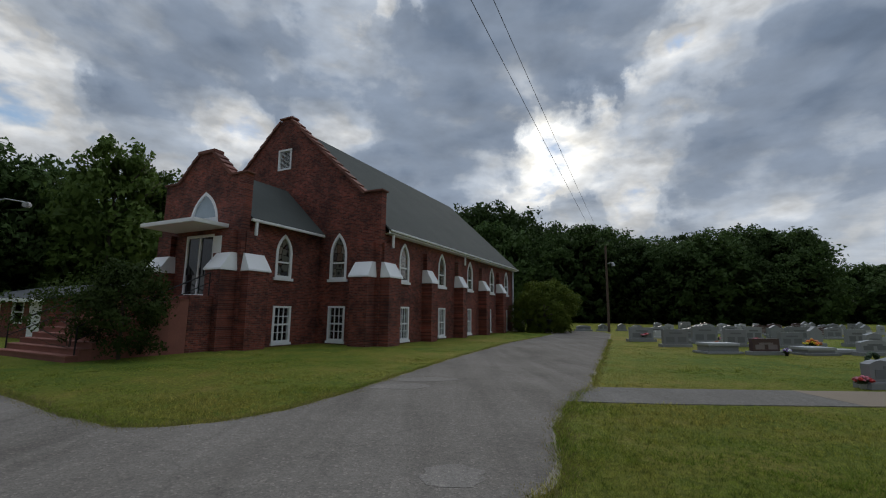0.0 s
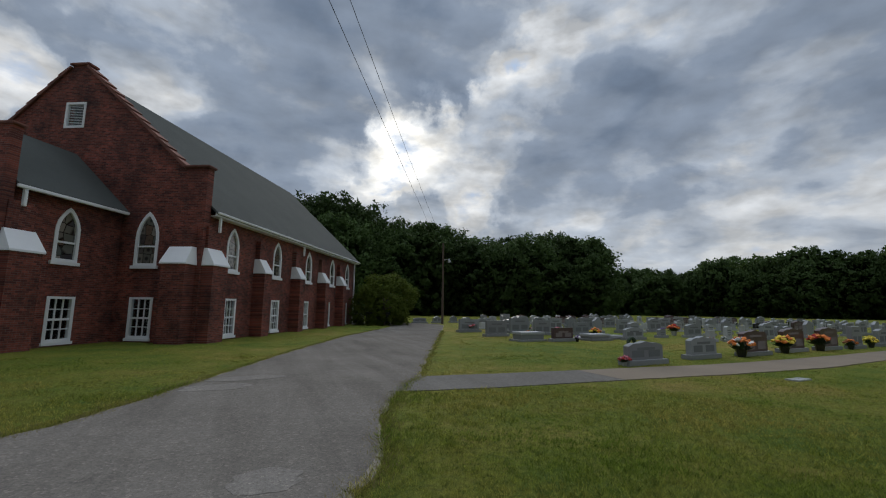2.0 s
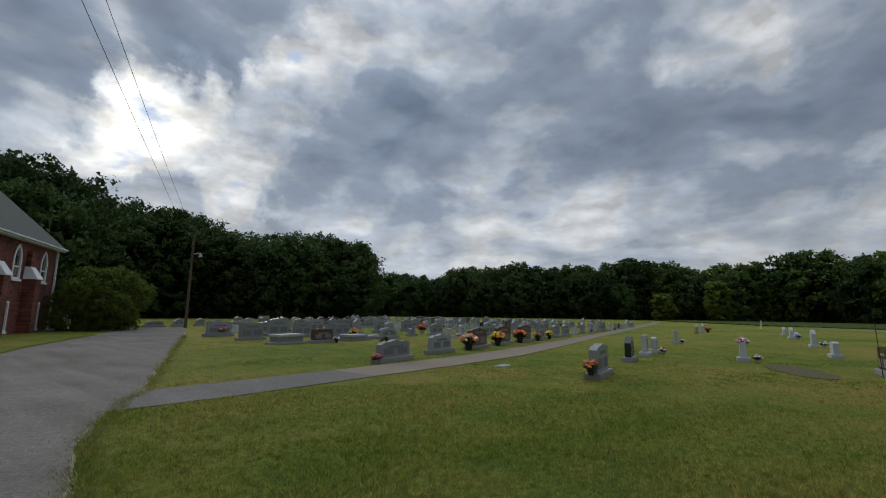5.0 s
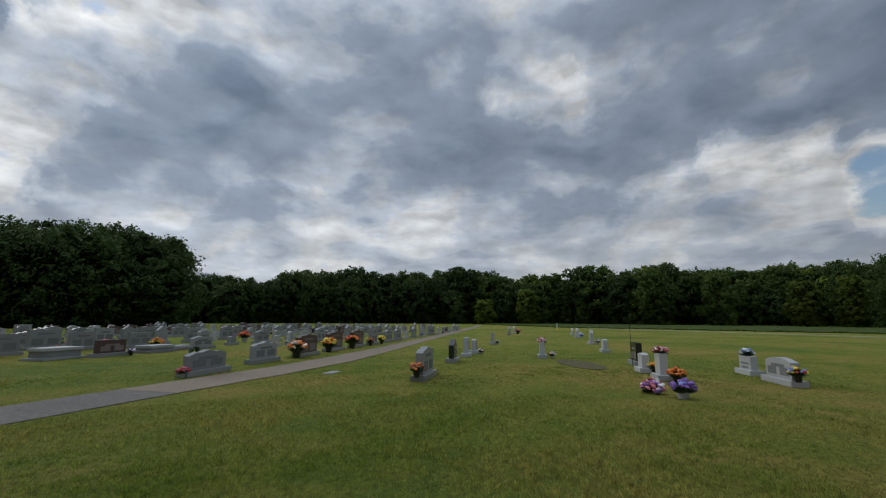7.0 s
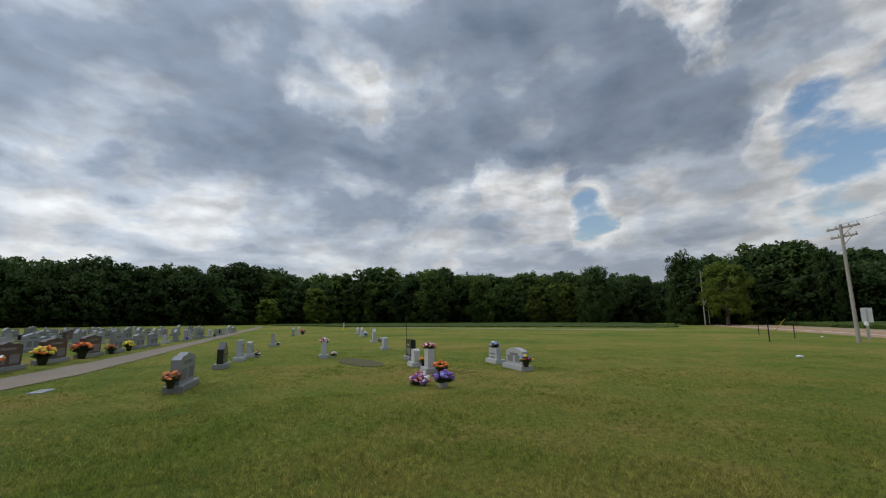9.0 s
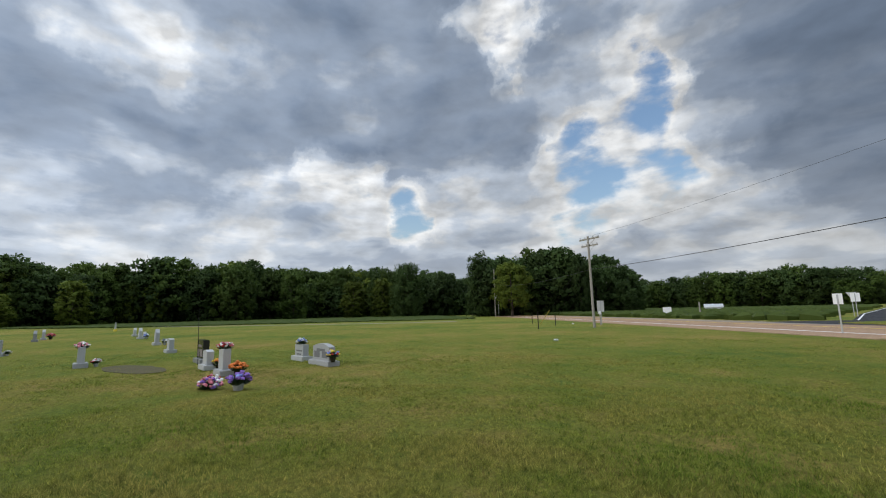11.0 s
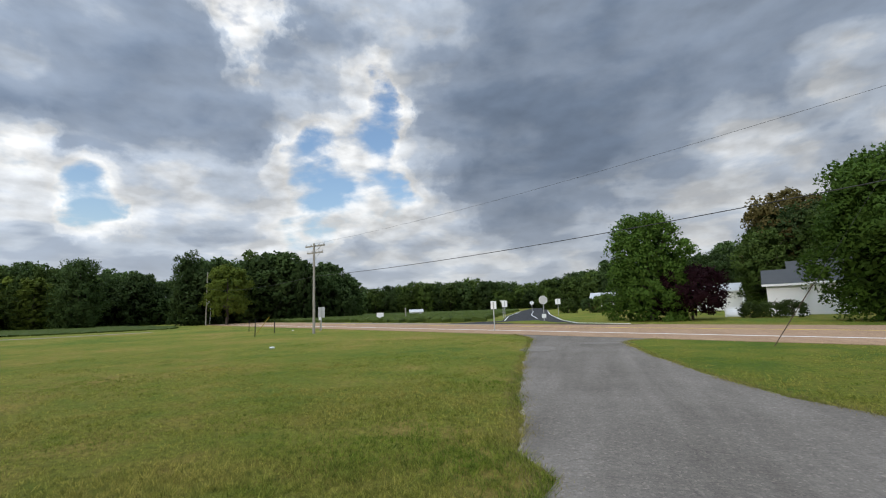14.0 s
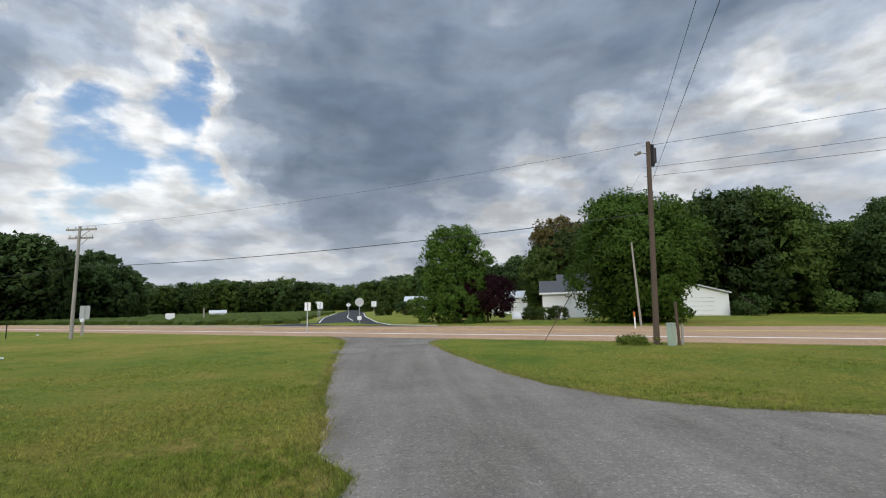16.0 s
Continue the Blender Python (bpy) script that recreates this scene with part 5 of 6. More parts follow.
def bouquet(x, y, z, colours, size, label, pot=True, spread=1.0, n=34, seed=0, near=True):
    """Cloth flowers: a vase or pot, leaves, and blooms of a few petals each."""
    g = random.Random(seed + int(x * 100))
    ob = thing("flower_bouquet", pose(x, y, z), label, "flowers", "grave flowers")
    h0 = size * 0.36 if pot else 0.02
    if pot:
        bm = bmesh.new()
        rod(bm, (0, 0, 0), (0, 0, h0), size * 0.16, size * 0.24, 10)
        part("vase", bm, PALE_STONE if g.random() < 0.5 else BLACK_STONE, ob)
    bm = bmesh.new()
    for i in range(n * 2):
        a, r = g.random() * math.tau, g.random() ** 0.5 * size * 0.55 * spread
        e = Vector((math.cos(a) * r, math.sin(a) * r, h0 + size * (0.02 + 0.42 * (1 - (r / (size * 0.6 * spread)) ** 2))))
        side = Vector((-math.sin(a), math.cos(a), 0.3)) * size * 0.07
        root = Vector((e.x * 0.4, e.y * 0.4, h0 * 0.9))
        vs = [bm.verts.new(v) for v in (root, (root + e) / 2 + side, e, (root + e) / 2 - side)]
        bm.faces.new(vs)
    part("leaves", bm, LEAF_GREEN, ob)["kind"] = "stuff"
    for col in colours:
        bm = bmesh.new()
        for i in range(max(3, n // len(colours))):
            if near:
                bm = bmesh.new()
            a, r = g.random() * math.tau, g.random() ** 0.5 * size * 0.48 * spread
            c = Vector((math.cos(a) * r, math.sin(a) * r, h0 + size * (0.08 + 0.40 * (1 - (r / (size * 0.6 * spread)) ** 2) + g.uniform(-0.08, 0.05))))
            m = Matrix.Translation(c) @ Matrix.Rotation(g.random() * 6, 4, "Z") @ Matrix.Rotation(g.uniform(-0.7, 0.7), 4, "X") @ Matrix.Diagonal((1, 1, 0.62, 1))
            made = bmesh.ops.create_icosphere(bm, subdivisions=1, radius=size * g.uniform(0.085, 0.13), matrix=m)
            for v in made["verts"]:
                v.co += Vector((g.uniform(-1, 1), g.uniform(-1, 1), g.uniform(-1, 1))) * size * 0.03
            if near:
                part("bloom", bm, BLOOM[col], ob)
        if not near:
            part("blooms", bm, BLOOM[col], ob, col + " cloth blooms")["kind"] = "stuff"


for x, y, z, cols, size, label, pot in (
    (10.86, 3.88, 0.14, ("rust", "orange"), 0.42, "rust and orange flowers beside a gravestone", True),
    (9.6, 10.1, 0.0, ("red", "pink"), 0.36, "red and pink flowers beside a wide gravestone", True),
    (15.75, 10.85, 0.0, ("orange", "orange", "white"), 0.8, "large orange flowers in a vase", True),
    (18.95, 11.3, 0.0, ("yellow", "orange", "yellow"), 0.78, "yellow and orange flowers in a vase", True),
    (21.65, 11.5, 0.0, ("orange", "red", "orange"), 0.82, "fiery orange flowers in a vase", True),
    (24.1, 11.6, 0.0, ("orange", "rust"), 0.5, "orange flowers beside a gravestone", True),
    (26.4, 11.9, 0.0, ("yellow",), 0.6, "yellow flowers in a black vase", True),
    (10.5, -2.15, -0.05, ("purple", "purple", "purple", "blue", "purple"), 0.52, "purple and blue flowers in a pale pot", True),
    (11.0, -1.65, 0.0, ("purple", "pink", "white"), 0.5, "lilac and pink flowers on the grass", False),
    (11.6, -1.75, 0.0, ("pink", "white", "red"), 0.46, "pink and white flowers on the grass", False),
    (12.9, -2.55, 0.0, ("orange", "orange"), 0.46, "bright orange flowers on a stand", True),
    (13.5, -2.3, 0.68, ("pink", "white", "red"), 0.42, "pink and white flowers on top of a gravestone", False),
    (14.9, -2.35, 0.0, ("yellow", "orange"), 0.4, "yellow flowers beside a gravestone", True),
    (15.7, -5.1, 0.54, ("white", "blue"), 0.42, "white flowers with dark green leaves on a gravestone", False),
    (14.42, -5.24, 0.14, ("white", "pink"), 0.3, "white flowers at the end of a gravestone", True),
    (13.02, -5.24, 0.14, ("yellow", "blue", "red"), 0.42, "blue and yellow flowers in a dark vase", True),
    (19.26, 1.27, 0.62, ("pink", "white"), 0.42, "pink and white flowers on top of a gravestone", False),
    (19.2, 0.85, 0.0, ("red", "white"), 0.32, "red and white flowers beside a small gravestone", True),
    (20.3, 4.1, 0.0, ("red", "white"), 0.32, "red and white flowers in a vase", True),
    (28.5, 4.7, 0.0, ("white",), 0.3, "white flowers before a small gravestone", True),
    (49.3, 5.8, 0.0, ("pink", "red"), 0.6, "pink flowers on a far gravestone", True),
    (31.0, -1.6, 0.0, ("white", "blue"), 0.4, "white flowers on a slender gravestone", True),
    (41.4, -0.8, 0.0, ("blue", "white"), 0.45, "blue flowers on a slender gravestone", True),
    (12.9, 20.2, 0.0, ("pink", "rust"), 0.5, "pink and rust flowers behind a slab grave", True),
    (14.35, 18.0, 0.0, ("purple", "white"), 0.36, "purple and white flowers beside a dark gravestone", True),
    (16.0, 21.8, 0.0, ("red", "pink"), 0.6, "red and pink flowers in a vase", True),
    (17.4, 20.2, 0.0, ("orange", "yellow", "rust"), 0.66, "tall orange and yellow flowers in a vase", True),
    (24.5, 21.0, 0.0, ("red", "orange"), 0.8, "large red and orange flowers", True),
    (12.5, 26.5, 0.0, ("pink", "red"), 0.7, "pink flowers among the gravestones", True),
):
    bouquet(x, y, z - 0.02, cols, size, label, pot)
for i, (x, y, c, s) in enumerate(FLOWER_SPOTS):
    bouquet(x, y, -0.02, (c, "white") if i % 3 else (c,), s, c + " cloth flowers beside a gravestone", True, 1.0, 9, i, False)
wr = thing("wreath", pose(10.8, 11.0, -0.1, 0, 0, ROW_TURN), "dark evergreen wreath on a wire stand", "wreath")
bm = bmesh.new()
for i in range(40):
    a = i / 40 * math.tau
    bmesh.ops.create_icosphere(bm, subdivisions=1, radius=0.06, matrix=Matrix.Translation((0.17 * math.cos(a), rng.uniform(-0.03, 0.03), 0.6 + 0.2 * math.sin(a))))
part("ring", bm, LEAF_GREEN, wr)
part("stand", rod(rod(bmesh.new(), (-0.12, 0, -0.02), (-0.04, 0, 0.6), 0.01, sides=5), (0.12, 0, -0.02), (0.04, 0, 0.6), 0.01, sides=5), DARK_METAL, wr)
hook = thing("shepherd_hook", pose(17.05, -2.0, -0.02), "thin black iron hook standing by a gravestone", "hook")
part("rod", rod(bmesh.new(), (0, 0, 0), (0.0, 0.05, 1.9), 0.012, 0.008, 5), DARK_METAL, hook)
slab_ob = thing("flat_marker", pose(11.9, 6.95, 0.0, 0, 0, ROW_TURN), "flat grey stone marker flush in the grass", "gravestone")
part("plate", boxes(((-0.32, -0.15, -0.05), (0.32, 0.15, 0.012)), bevel=0.01), GREY_STONE, slab_ob)
figure = thing("garden_ornament", pose(70.0, 2.2, 0, 0, 0, 0), "slim pale post with a yellow foot on the lawn", "post")
part("post", rod(bmesh.new(), (0, 0, -0.02), (0, 0, 1.1), 0.12, 0.08), PALE_STONE, figure)
part("foot", rod(bmesh.new(), (0, 0, -0.02), (0, 0, 0.3), 0.2, 0.16), BLOOM["yellow"], figure)


# ---------------- poles and wires ----------------
def utility_pole(x, y, h, mat, label, arms=(), lean=(0, 0), r=0.15, turn=0.0):
    ob = thing("utility_pole", pose(x, y, -0.03, lean[0], lean[1], turn), label, "pole", "utility poles")
    part("pole", rod(bmesh.new(), (0, 0, 0), (0, 0, h), r, r * 0.72, 12), mat, ob)
    for z, half in arms:
        arm = part("crossarm", boxes(((-half, -0.18, z - 0.06), (half, -0.08, z + 0.06)), bevel=0.01), mat, ob)
        for k in (-0.92, -0.4, 0.4, 0.92):
            part("insulator", rod(bmesh.new(), (half * k, -0.13, z + 0.05), (half * k, -0.13, z + 0.2), 0.045, 0.03), GLASS_INS, arm)
        part("brace", rod(bmesh.new(), (-half * 0.6, -0.12, z - 0.05), (0, -0.14, z - 0.5), 0.018), GALV, arm)
    return ob


ROAD_TURN = math.degrees(math.atan2(-0.515, 0.857))
big = utility_pole(-9.48, -16.1, 7.95, POLE_WOOD, "dark brown wooden utility pole by the road", (), (0.3, -2.6), 0.112)
# plain dark cylinder for unidentified hardware near the pole top
can = part("transformer", rod(bmesh.new(), (-0.24, 0.0, 7.1), (-0.24, 0.0, 7.7), 0.08), DARK_METAL, big, "dark hardware near the pole top")
part("bracket", boxes(((-0.22, -0.05, 6.95), (0.02, 0.05, 7.85)), bevel=0.01), DARK_METAL, big)
lampb = part("street_light", rod(rod(bmesh.new(), (0, 0, 7.45), (0.3, -0.1, 7.55), 0.03), (0.3, -0.1, 7.57), (0.48, -0.15, 7.45), 0.12, 0.06), GALV, big, "small grey dusk light on an arm")
poleA = utility_pole(21.96, -30.49, 7.5, POLE_GREY, "weathered grey utility pole with two crossarms", ((7.3, 1.05), (6.72, 0.85)), (0.2, 0.5), 0.115, ROAD_TURN + 25)
pole1 = utility_pole(15.74, 39.5, 7.9, POLE_WOOD, "dark wooden pole with a yard light beside the cemetery", (), (0, 0), 0.12)
part("yard_light", rod(rod(bmesh.new(), (0, 0, 6.2), (0.5, -0.25, 6.35), 0.03), (0.5, -0.25, 6.35), (0.55, -0.27, 6.0), 0.10, 0.16), GALV, pole1, "grey yard light on an arm")
utility_pole(76.0, -68.0, 11.0, POLE_GREY, "pale slim utility pole beside the road bend", (), (0, 0), 0.13)
utility_pole(150, -94, 10.2, POLE_GREY, "pale slim utility pole far along the fields", (), (0, 0), 0.13)
utility_pole(-36, -84, 9.0, POLE_WOOD, "distant dark utility pole behind the houses", (), (0, 0), 0.11)
white_pole = thing("pole", pose(-15.0, -27.4, -0.03, 0, 2.2, 0), "leaning white-grey bare pole at the roadside", "pole")
part("shaft", rod(bmesh.new(), (0, 0, 0), (0, 0, 5.5), 0.075, 0.055, 10), POLE_GREY, white_pole)


def wire(a, b, sag, r, label, name="cable"):
    """A hanging cable."""
    a, b = Vector(a), Vector(b)
    cu = bpy.data.curves.new(name, "CURVE")
    cu.dimensions, cu.bevel_depth, cu.bevel_resolution = "3D", r, 1
    n = 28
    sp = cu.splines.new("POLY")
    sp.points.add(n)
    for i in range(n + 1):
        k = i / n
        p = a.lerp(b, k) - Vector((0, 0, sag * 4 * k * (1 - k)))
        sp.points[i].co = (*p, 1)
    cu.materials.append(WIRE)
    ob = new(name, cu)
    return tagged(ob, label, "cable", "overhead cables")


T_BIG, T_A = Vector((-9.65, -16.2, 7.9)), Vector((21.95, -30.5, 7.45))
far_w = Vector((-9.45, -16.15, 0)) - Vector((RD.x, RD.y, 0)) * 42
wire((-9.75, -16.0, 6.2), (15.75, 39.4, 6.7), 0.3, 0.006, "thin black overhead wire")
wire((-9.82, -16.0, 7.56), (16.0, 39.3, 7.25), 0.71, 0.006, "thin black overhead wire")
wire(T_BIG, T_A, 0.4, 0.006, "thin black overhead wire")
wire((-9.5, -16.2, 5.0), (21.95, -30.5, 4.7), 0.35, 0.017, "thick black overhead cable")
for z, sg in ((7.75, 0.3), (6.85, 0.4), (6.5, 0.5)):
    wire((-9.60, -16.2, z), (far_w.x, far_w.y, z + 0.3), sg, 0.007, "thin black overhead wire")
wire((21.96, -30.5, 4.7), (76, -68, 7.5), 0.7, 0.014, "thin black overhead wire")
guy = thing("guy_wire", pose(-5.6, -17.7, 0), "steel guy wire anchored in the grass", "guy wire")
part("strand", rod(bmesh.new(), (0, 0, -0.05), (-3.82, 1.55, 6.6), 0.004, sides=6), WIRE, guy)
part("guard", rod(bmesh.new(), (0, 0, -0.05), (-1.15, 0.465, 1.98), 0.014, sides=6), POLE_WOOD, guy, "dull tube round the foot of the wire")
guyb = thing("guy_wire", pose(30.6, -33.45, 0), "guy wire with a yellow guard tube", "guy wire")
part("guard", rod(bmesh.new(), (0, 0, -0.05), (-2.05, 0.70, 1.43), 0.03, sides=6), SIGN_YELLOW, guyb, "yellow guard tube")
part("strand", rod(bmesh.new(), (-2.05, 0.70, 1.43), (-8.6, 2.95, 6.0), 0.006, sides=6), WIRE, guyb)
for x, y, h in ((24.3, -26.5, 1.4), (27.7, -32.5, 1.1), (34.0, -36.0, 1.25)):
    fp = thing("fence_post", pose(x, y, -0.03), "thin dark steel post in the grass", "post", "steel posts")
    part("post", boxes(((-0.025, -0.025, 0), (0.025, 0.025, h)), bevel=0.004), DARK_METAL, fp)
for x, y in ((14.7, -17.4), (28.4, -35.9)):
    paper = thing("paper_scrap", pose(x, y, 0.0, 0, 0, x * 30), "crumpled white paper scrap on the lawn", "litter", "paper scraps")
    bm = bmesh.new()
    bmesh.ops.create_icosphere(bm, subdivisions=2, radius=0.11, matrix=Matrix.Diagonal((1.3, 0.8, 0.5, 1)))
    for v in bm.verts:
        v.co += noise.noise_vector(v.co * 14) * 0.03 + Vector((0, 0, 0.04))
    part("paper", bm, WHITE, paper)


# ---------------- signs and roadside boxes ----------------
def road_sign(x, y, h, outline, turn, label, mat=SIGN_BACK, post=GALV, group="road signs"):
    """A post with a thin plate; outline in the plate's plane, about its centre."""
    ob = thing("road_sign", pose(x, y, -0.03, 0, 0, turn), label, "sign", group)
    part("post", boxes(((-0.035, -0.02, 0), (0.035, 0.02, h - 0.05)), bevel=0.005), post, ob)
    part("plate", slab(outline, [], lambda a, z, d: (a, d, z), 0.022, 0.03), mat, ob)
    return ob


def octagon(r, zc):
    return [(r * math.cos(radians(22.5 + 45 * i)), zc + r * math.sin(radians(22.5 + 45 * i))) for i in range(8)]


s = road_sign(5.26, -46.5, 2.6, octagon(0.47, 2.2), 6, "grey back of an octagonal stop sign on a post")
part("face", slab(octagon(0.46, 2.2), [], lambda a, z, d: (a, d, z), -0.012, -0.004), SIGN_RED, s, "red face turned away")
part("marker_plate", boxes(((-0.22, 0.03, 0.35), (0.22, 0.06, 0.75)), bevel=0.01), WHITE, s, "small white plate low on the post")
road_sign(6.65, -29.8, 2.05, rect(-0.2, 0.2, 1.5, 2.05), 180, "small white sign on a post by the road", WHITE)
road_sign(12.6, -62.0, 2.5, rect(-0.38, 0.38, 1.6, 2.5), 186, "white rectangular sign back by the side road", WHITE)
road_sign(13.5, -65.0, 2.7, [(0, 1.85), (0.45, 2.65), (-0.45, 2.65)], 186, "grey back of a triangular yield sign")
road_sign(6.0, -71.7, 2.6, rect(-0.4, 0.4, 1.75, 2.6), 186, "white rectangular sign far on the side road", WHITE)
road_sign(12.5, -88.0, 2.6, [(0, 1.7), (0.5, 2.2), (0, 2.7), (-0.5, 2.2)], 186, "pale diamond sign far on the side road", WHITE)
road_sign(25.3, -36.2, 2.25, rect(-0.31, 0.31, 1.2, 2.25), 214, "grey back of a rectangular road sign")
road_sign(75.2, -68.3, 5.2, rect(-0.9, 0.2, 4.1, 4.9), 214, "small grey road sign on a far pole")
yard = thing("yard_sign", pose(30.2, -57.4, 0, 0, 0, 210), "white yard sign with dark lettering bars", "sign")
part("board", boxes(((-0.5, -0.03, 0.2), (0.5, 0.03, 1.4)), bevel=0.01), WHITE, yard)
for z in (0.55, 0.75, 0.95, 1.15):
    part("letter_bar", boxes(((-0.42, 0.03, z), (0.42, 0.036, z + 0.09))), SIGN_BACK, yard)
for sx in (-0.5, 0.5):
    part("stake", rod(bmesh.new(), (sx, 0, -0.05), (sx, 0, 1.3), 0.02), GALV, yard)
mb = thing("mailbox", pose(24.5, -34.9, 0, 0, 0, 210), "white roadside mailbox on a post", "mailbox")
part("box", boxes(((-0.12, -0.25, 0.95), (0.12, 0.25, 1.25)), bevel=0.06), WHITE, mb)
part("post", boxes(((-0.05, -0.05, -0.05), (0.05, 0.05, 0.95))), POLE_GREY, mb)
fpst = thing("marker_post", pose(28.0, -61.6, 0, 3, 3, 0), "pale leaning wooden post at the field edge", "post")
part("post", boxes(((-0.08, -0.08, -0.05), (0.08, 0.08, 2.0)), bevel=0.02), POLE_GREY, fpst)
om = thing("marker_post", pose(-13.5, -25.3, 0), "white cable marker post with an orange top", "post")
part("post", rod(bmesh.new(), (0, 0, -0.05), (0, 0, 0.7), 0.045), WHITE, om)
part("top", rod(bmesh.new(), (0, 0, 0.7), (0, 0, 1.0), 0.047), BLOOM["orange"], om)
gb = thing("utility_box", pose(-9.75, -15.55, 0, 0, 0, 30), "pale green telephone pedestal in the grass", "utility box")
part("cabinet", boxes(((-0.14, -0.11, -0.05), (0.14, 0.11, 0.76)), bevel=0.025), UTIL_GREEN, gb)
part("lid", boxes(((-0.152, -0.122, 0.72), (0.152, 0.122, 0.80)), bevel=0.02), UTIL_GREEN, gb)
bp = thing("marker_post", pose(-10.05, -15.6, 0, -3, 3, 0), "dark brown leaning post beside the pedestal", "post")
part("post", rod(bmesh.new(), (0, 0, -0.05), (0, 0, 1.55), 0.05), POLE_WOOD, bp)
bp2 = thing("marker_post", pose(-10.2, -15.65, 0, 4, -6, 0), "short pale leaning stake beside the pedestal", "post")
part("post", boxes(((-0.04, -0.02, -0.05), (0.04, 0.02, 0.75))), POLE_GREY, bp2)
weeds = new("weeds", crown_mesh("weeds", 91, 0.24, 0.7, 0.0, 60, 30, 0.04, LEAVES[2]))
weeds.matrix_basis = pose(-8.75, -16.3, -0.03)
tagged(weeds, "low leafy weeds round the pole foot", "weeds", kind="stuff")
for x, y in ((146, -94), (150, -99)):
    bx = thing("white_tank", pose(x, y, 0), "small white tank at the field edge", "tank", "white tanks")
    part("body", boxes(((-1.0, -0.8, -0.05), (1.0, 0.8, 1.9)), bevel=0.2), WHITE, bx)


# ---------------- houses ----------------
def house(x, y, turn, w, d, eave, ridge, wall, roof, label, openings=(), along=True, name="house", overhang=0.35):
    """Gabled building; its front faces -y before turning. openings: (x, z0, width, height, kind)."""
    ob = thing(name, pose(x, y, -0.05, 0, 0, turn), label, "house")
    holes = [rect(a - ww / 2, a + ww / 2, z, z + hh) for a, z, ww, hh, k in openings]
    if along:
        part("wall", slab(rect(-w / 2, w / 2, 0, eave), holes, lambda a, z, dd: (a, dd, z), 0.0, 0.15), wall, ob)
        part("wall", slab(rect(-w / 2, w / 2, 0, eave), [], lambda a, z, dd: (a, dd, z), d - 0.15, d), wall, ob)
        g = [(0.15, 0), (d - 0.15, 0), (d - 0.15, eave), (d / 2, ridge - 0.1), (0.15, eave)]
        for sx in (-w / 2, w / 2 - 0.15):
            part("gable_wall", slab(g, [], lambda a, z, dd: (dd, a, z), sx, sx + 0.15), wall, ob)
        for y0 in (-overhang, d + overhang):
            bm = loft(bmesh.new(), [(-w / 2 - 0.3, y0, eave - 0.1), (w / 2 + 0.3, y0, eave - 0.1), (w / 2 + 0.3, d / 2, ridge), (-w / 2 - 0.3, d / 2, ridge)], [(-w / 2 - 0.3, y0, eave + 0.03), (w / 2 + 0.3, y0, eave + 0.03), (w / 2 + 0.3, d / 2, ridge + 0.13), (-w / 2 - 0.3, d / 2, ridge + 0.13)])
            part("roof", bm, roof, ob)
        part("fascia", boxes(((-w / 2 - 0.3, -overhang - 0.05, eave - 0.17), (w / 2 + 0.3, -overhang - 0.005, eave + 0.02))), WHITE, ob)
    else:
        g = [(-w / 2, 0), (w / 2, 0), (w / 2, eave), (0, ridge - 0.1), (-w / 2, eave)]
        part("gable_wall", slab(g, holes, lambda a, z, dd: (a, dd, z), 0.0, 0.15), wall, ob)
        part("gable_wall", slab(g, [], lambda a, z, dd: (a, dd, z), d - 0.15, d), wall, ob)
        for sx in (-w / 2, w / 2 - 0.15):
            part("wall", slab(rect(0.15, d - 0.15, 0, eave), [], lambda a, z, dd: (dd, a, z), sx, sx + 0.15), wall, ob)
        for sx in (-1, 1):
            x0 = sx * (w / 2 + overhang)
            z0 = eave - overhang * (ridge - eave) / (w / 2)
            bm = loft(bmesh.new(), [(x0, -0.35, z0), (x0, d + 0.35, z0), (0, d + 0.35, ridge), (0, -0.35, ridge)], [(x0, -0.35, z0 + 0.14), (x0, d + 0.35, z0 + 0.14), (0, d + 0.35, ridge + 0.14), (0, -0.35, ridge + 0.14)])
            part("roof", bm, roof, ob)
    for a, z, ww, hh, k in openings:
        o = part("door" if k == "door" else "garage_door" if k == "garage" else "window", slab(rect(a - ww / 2, a + ww / 2, z, z + hh), [rect(a - ww / 2 + 0.09, a + ww / 2 - 0.09, z + 0.09, z + hh - 0.09)], lambda p, q, dd: (p, dd, q), -0.03, 0.08), WHITE, ob)
        if k == "garage":
            for i in range(4):
                zz = z + 0.09 + i * (hh - 0.18) / 4
                part("panel", boxes(((a - ww / 2 + 0.09, 0.02, zz + 0.01), (a + ww / 2 - 0.09, 0.06, zz + (hh - 0.18) / 4 - 0.01)), bevel=0.01), SIDING, o)
        elif k == "door":
            part("panel", boxes(((a - ww / 2 + 0.08, 0.02, z + 0.08), (a + ww / 2 - 0.08, 0.06, z + hh - 0.08))), WHITE, o)
        else:
            part("pane", boxes(((a - ww / 2 + 0.08, 0.03, z + 0.08), (a + ww / 2 - 0.08, 0.04, z + hh - 0.08))), PANE, o)
            part("meeting_rail", boxes(((a - ww / 2 + 0.08, 0.0, z + hh / 2 - 0.03), (a + ww / 2 - 0.08, 0.05, z + hh / 2 + 0.03))), WHITE, o)
    return ob


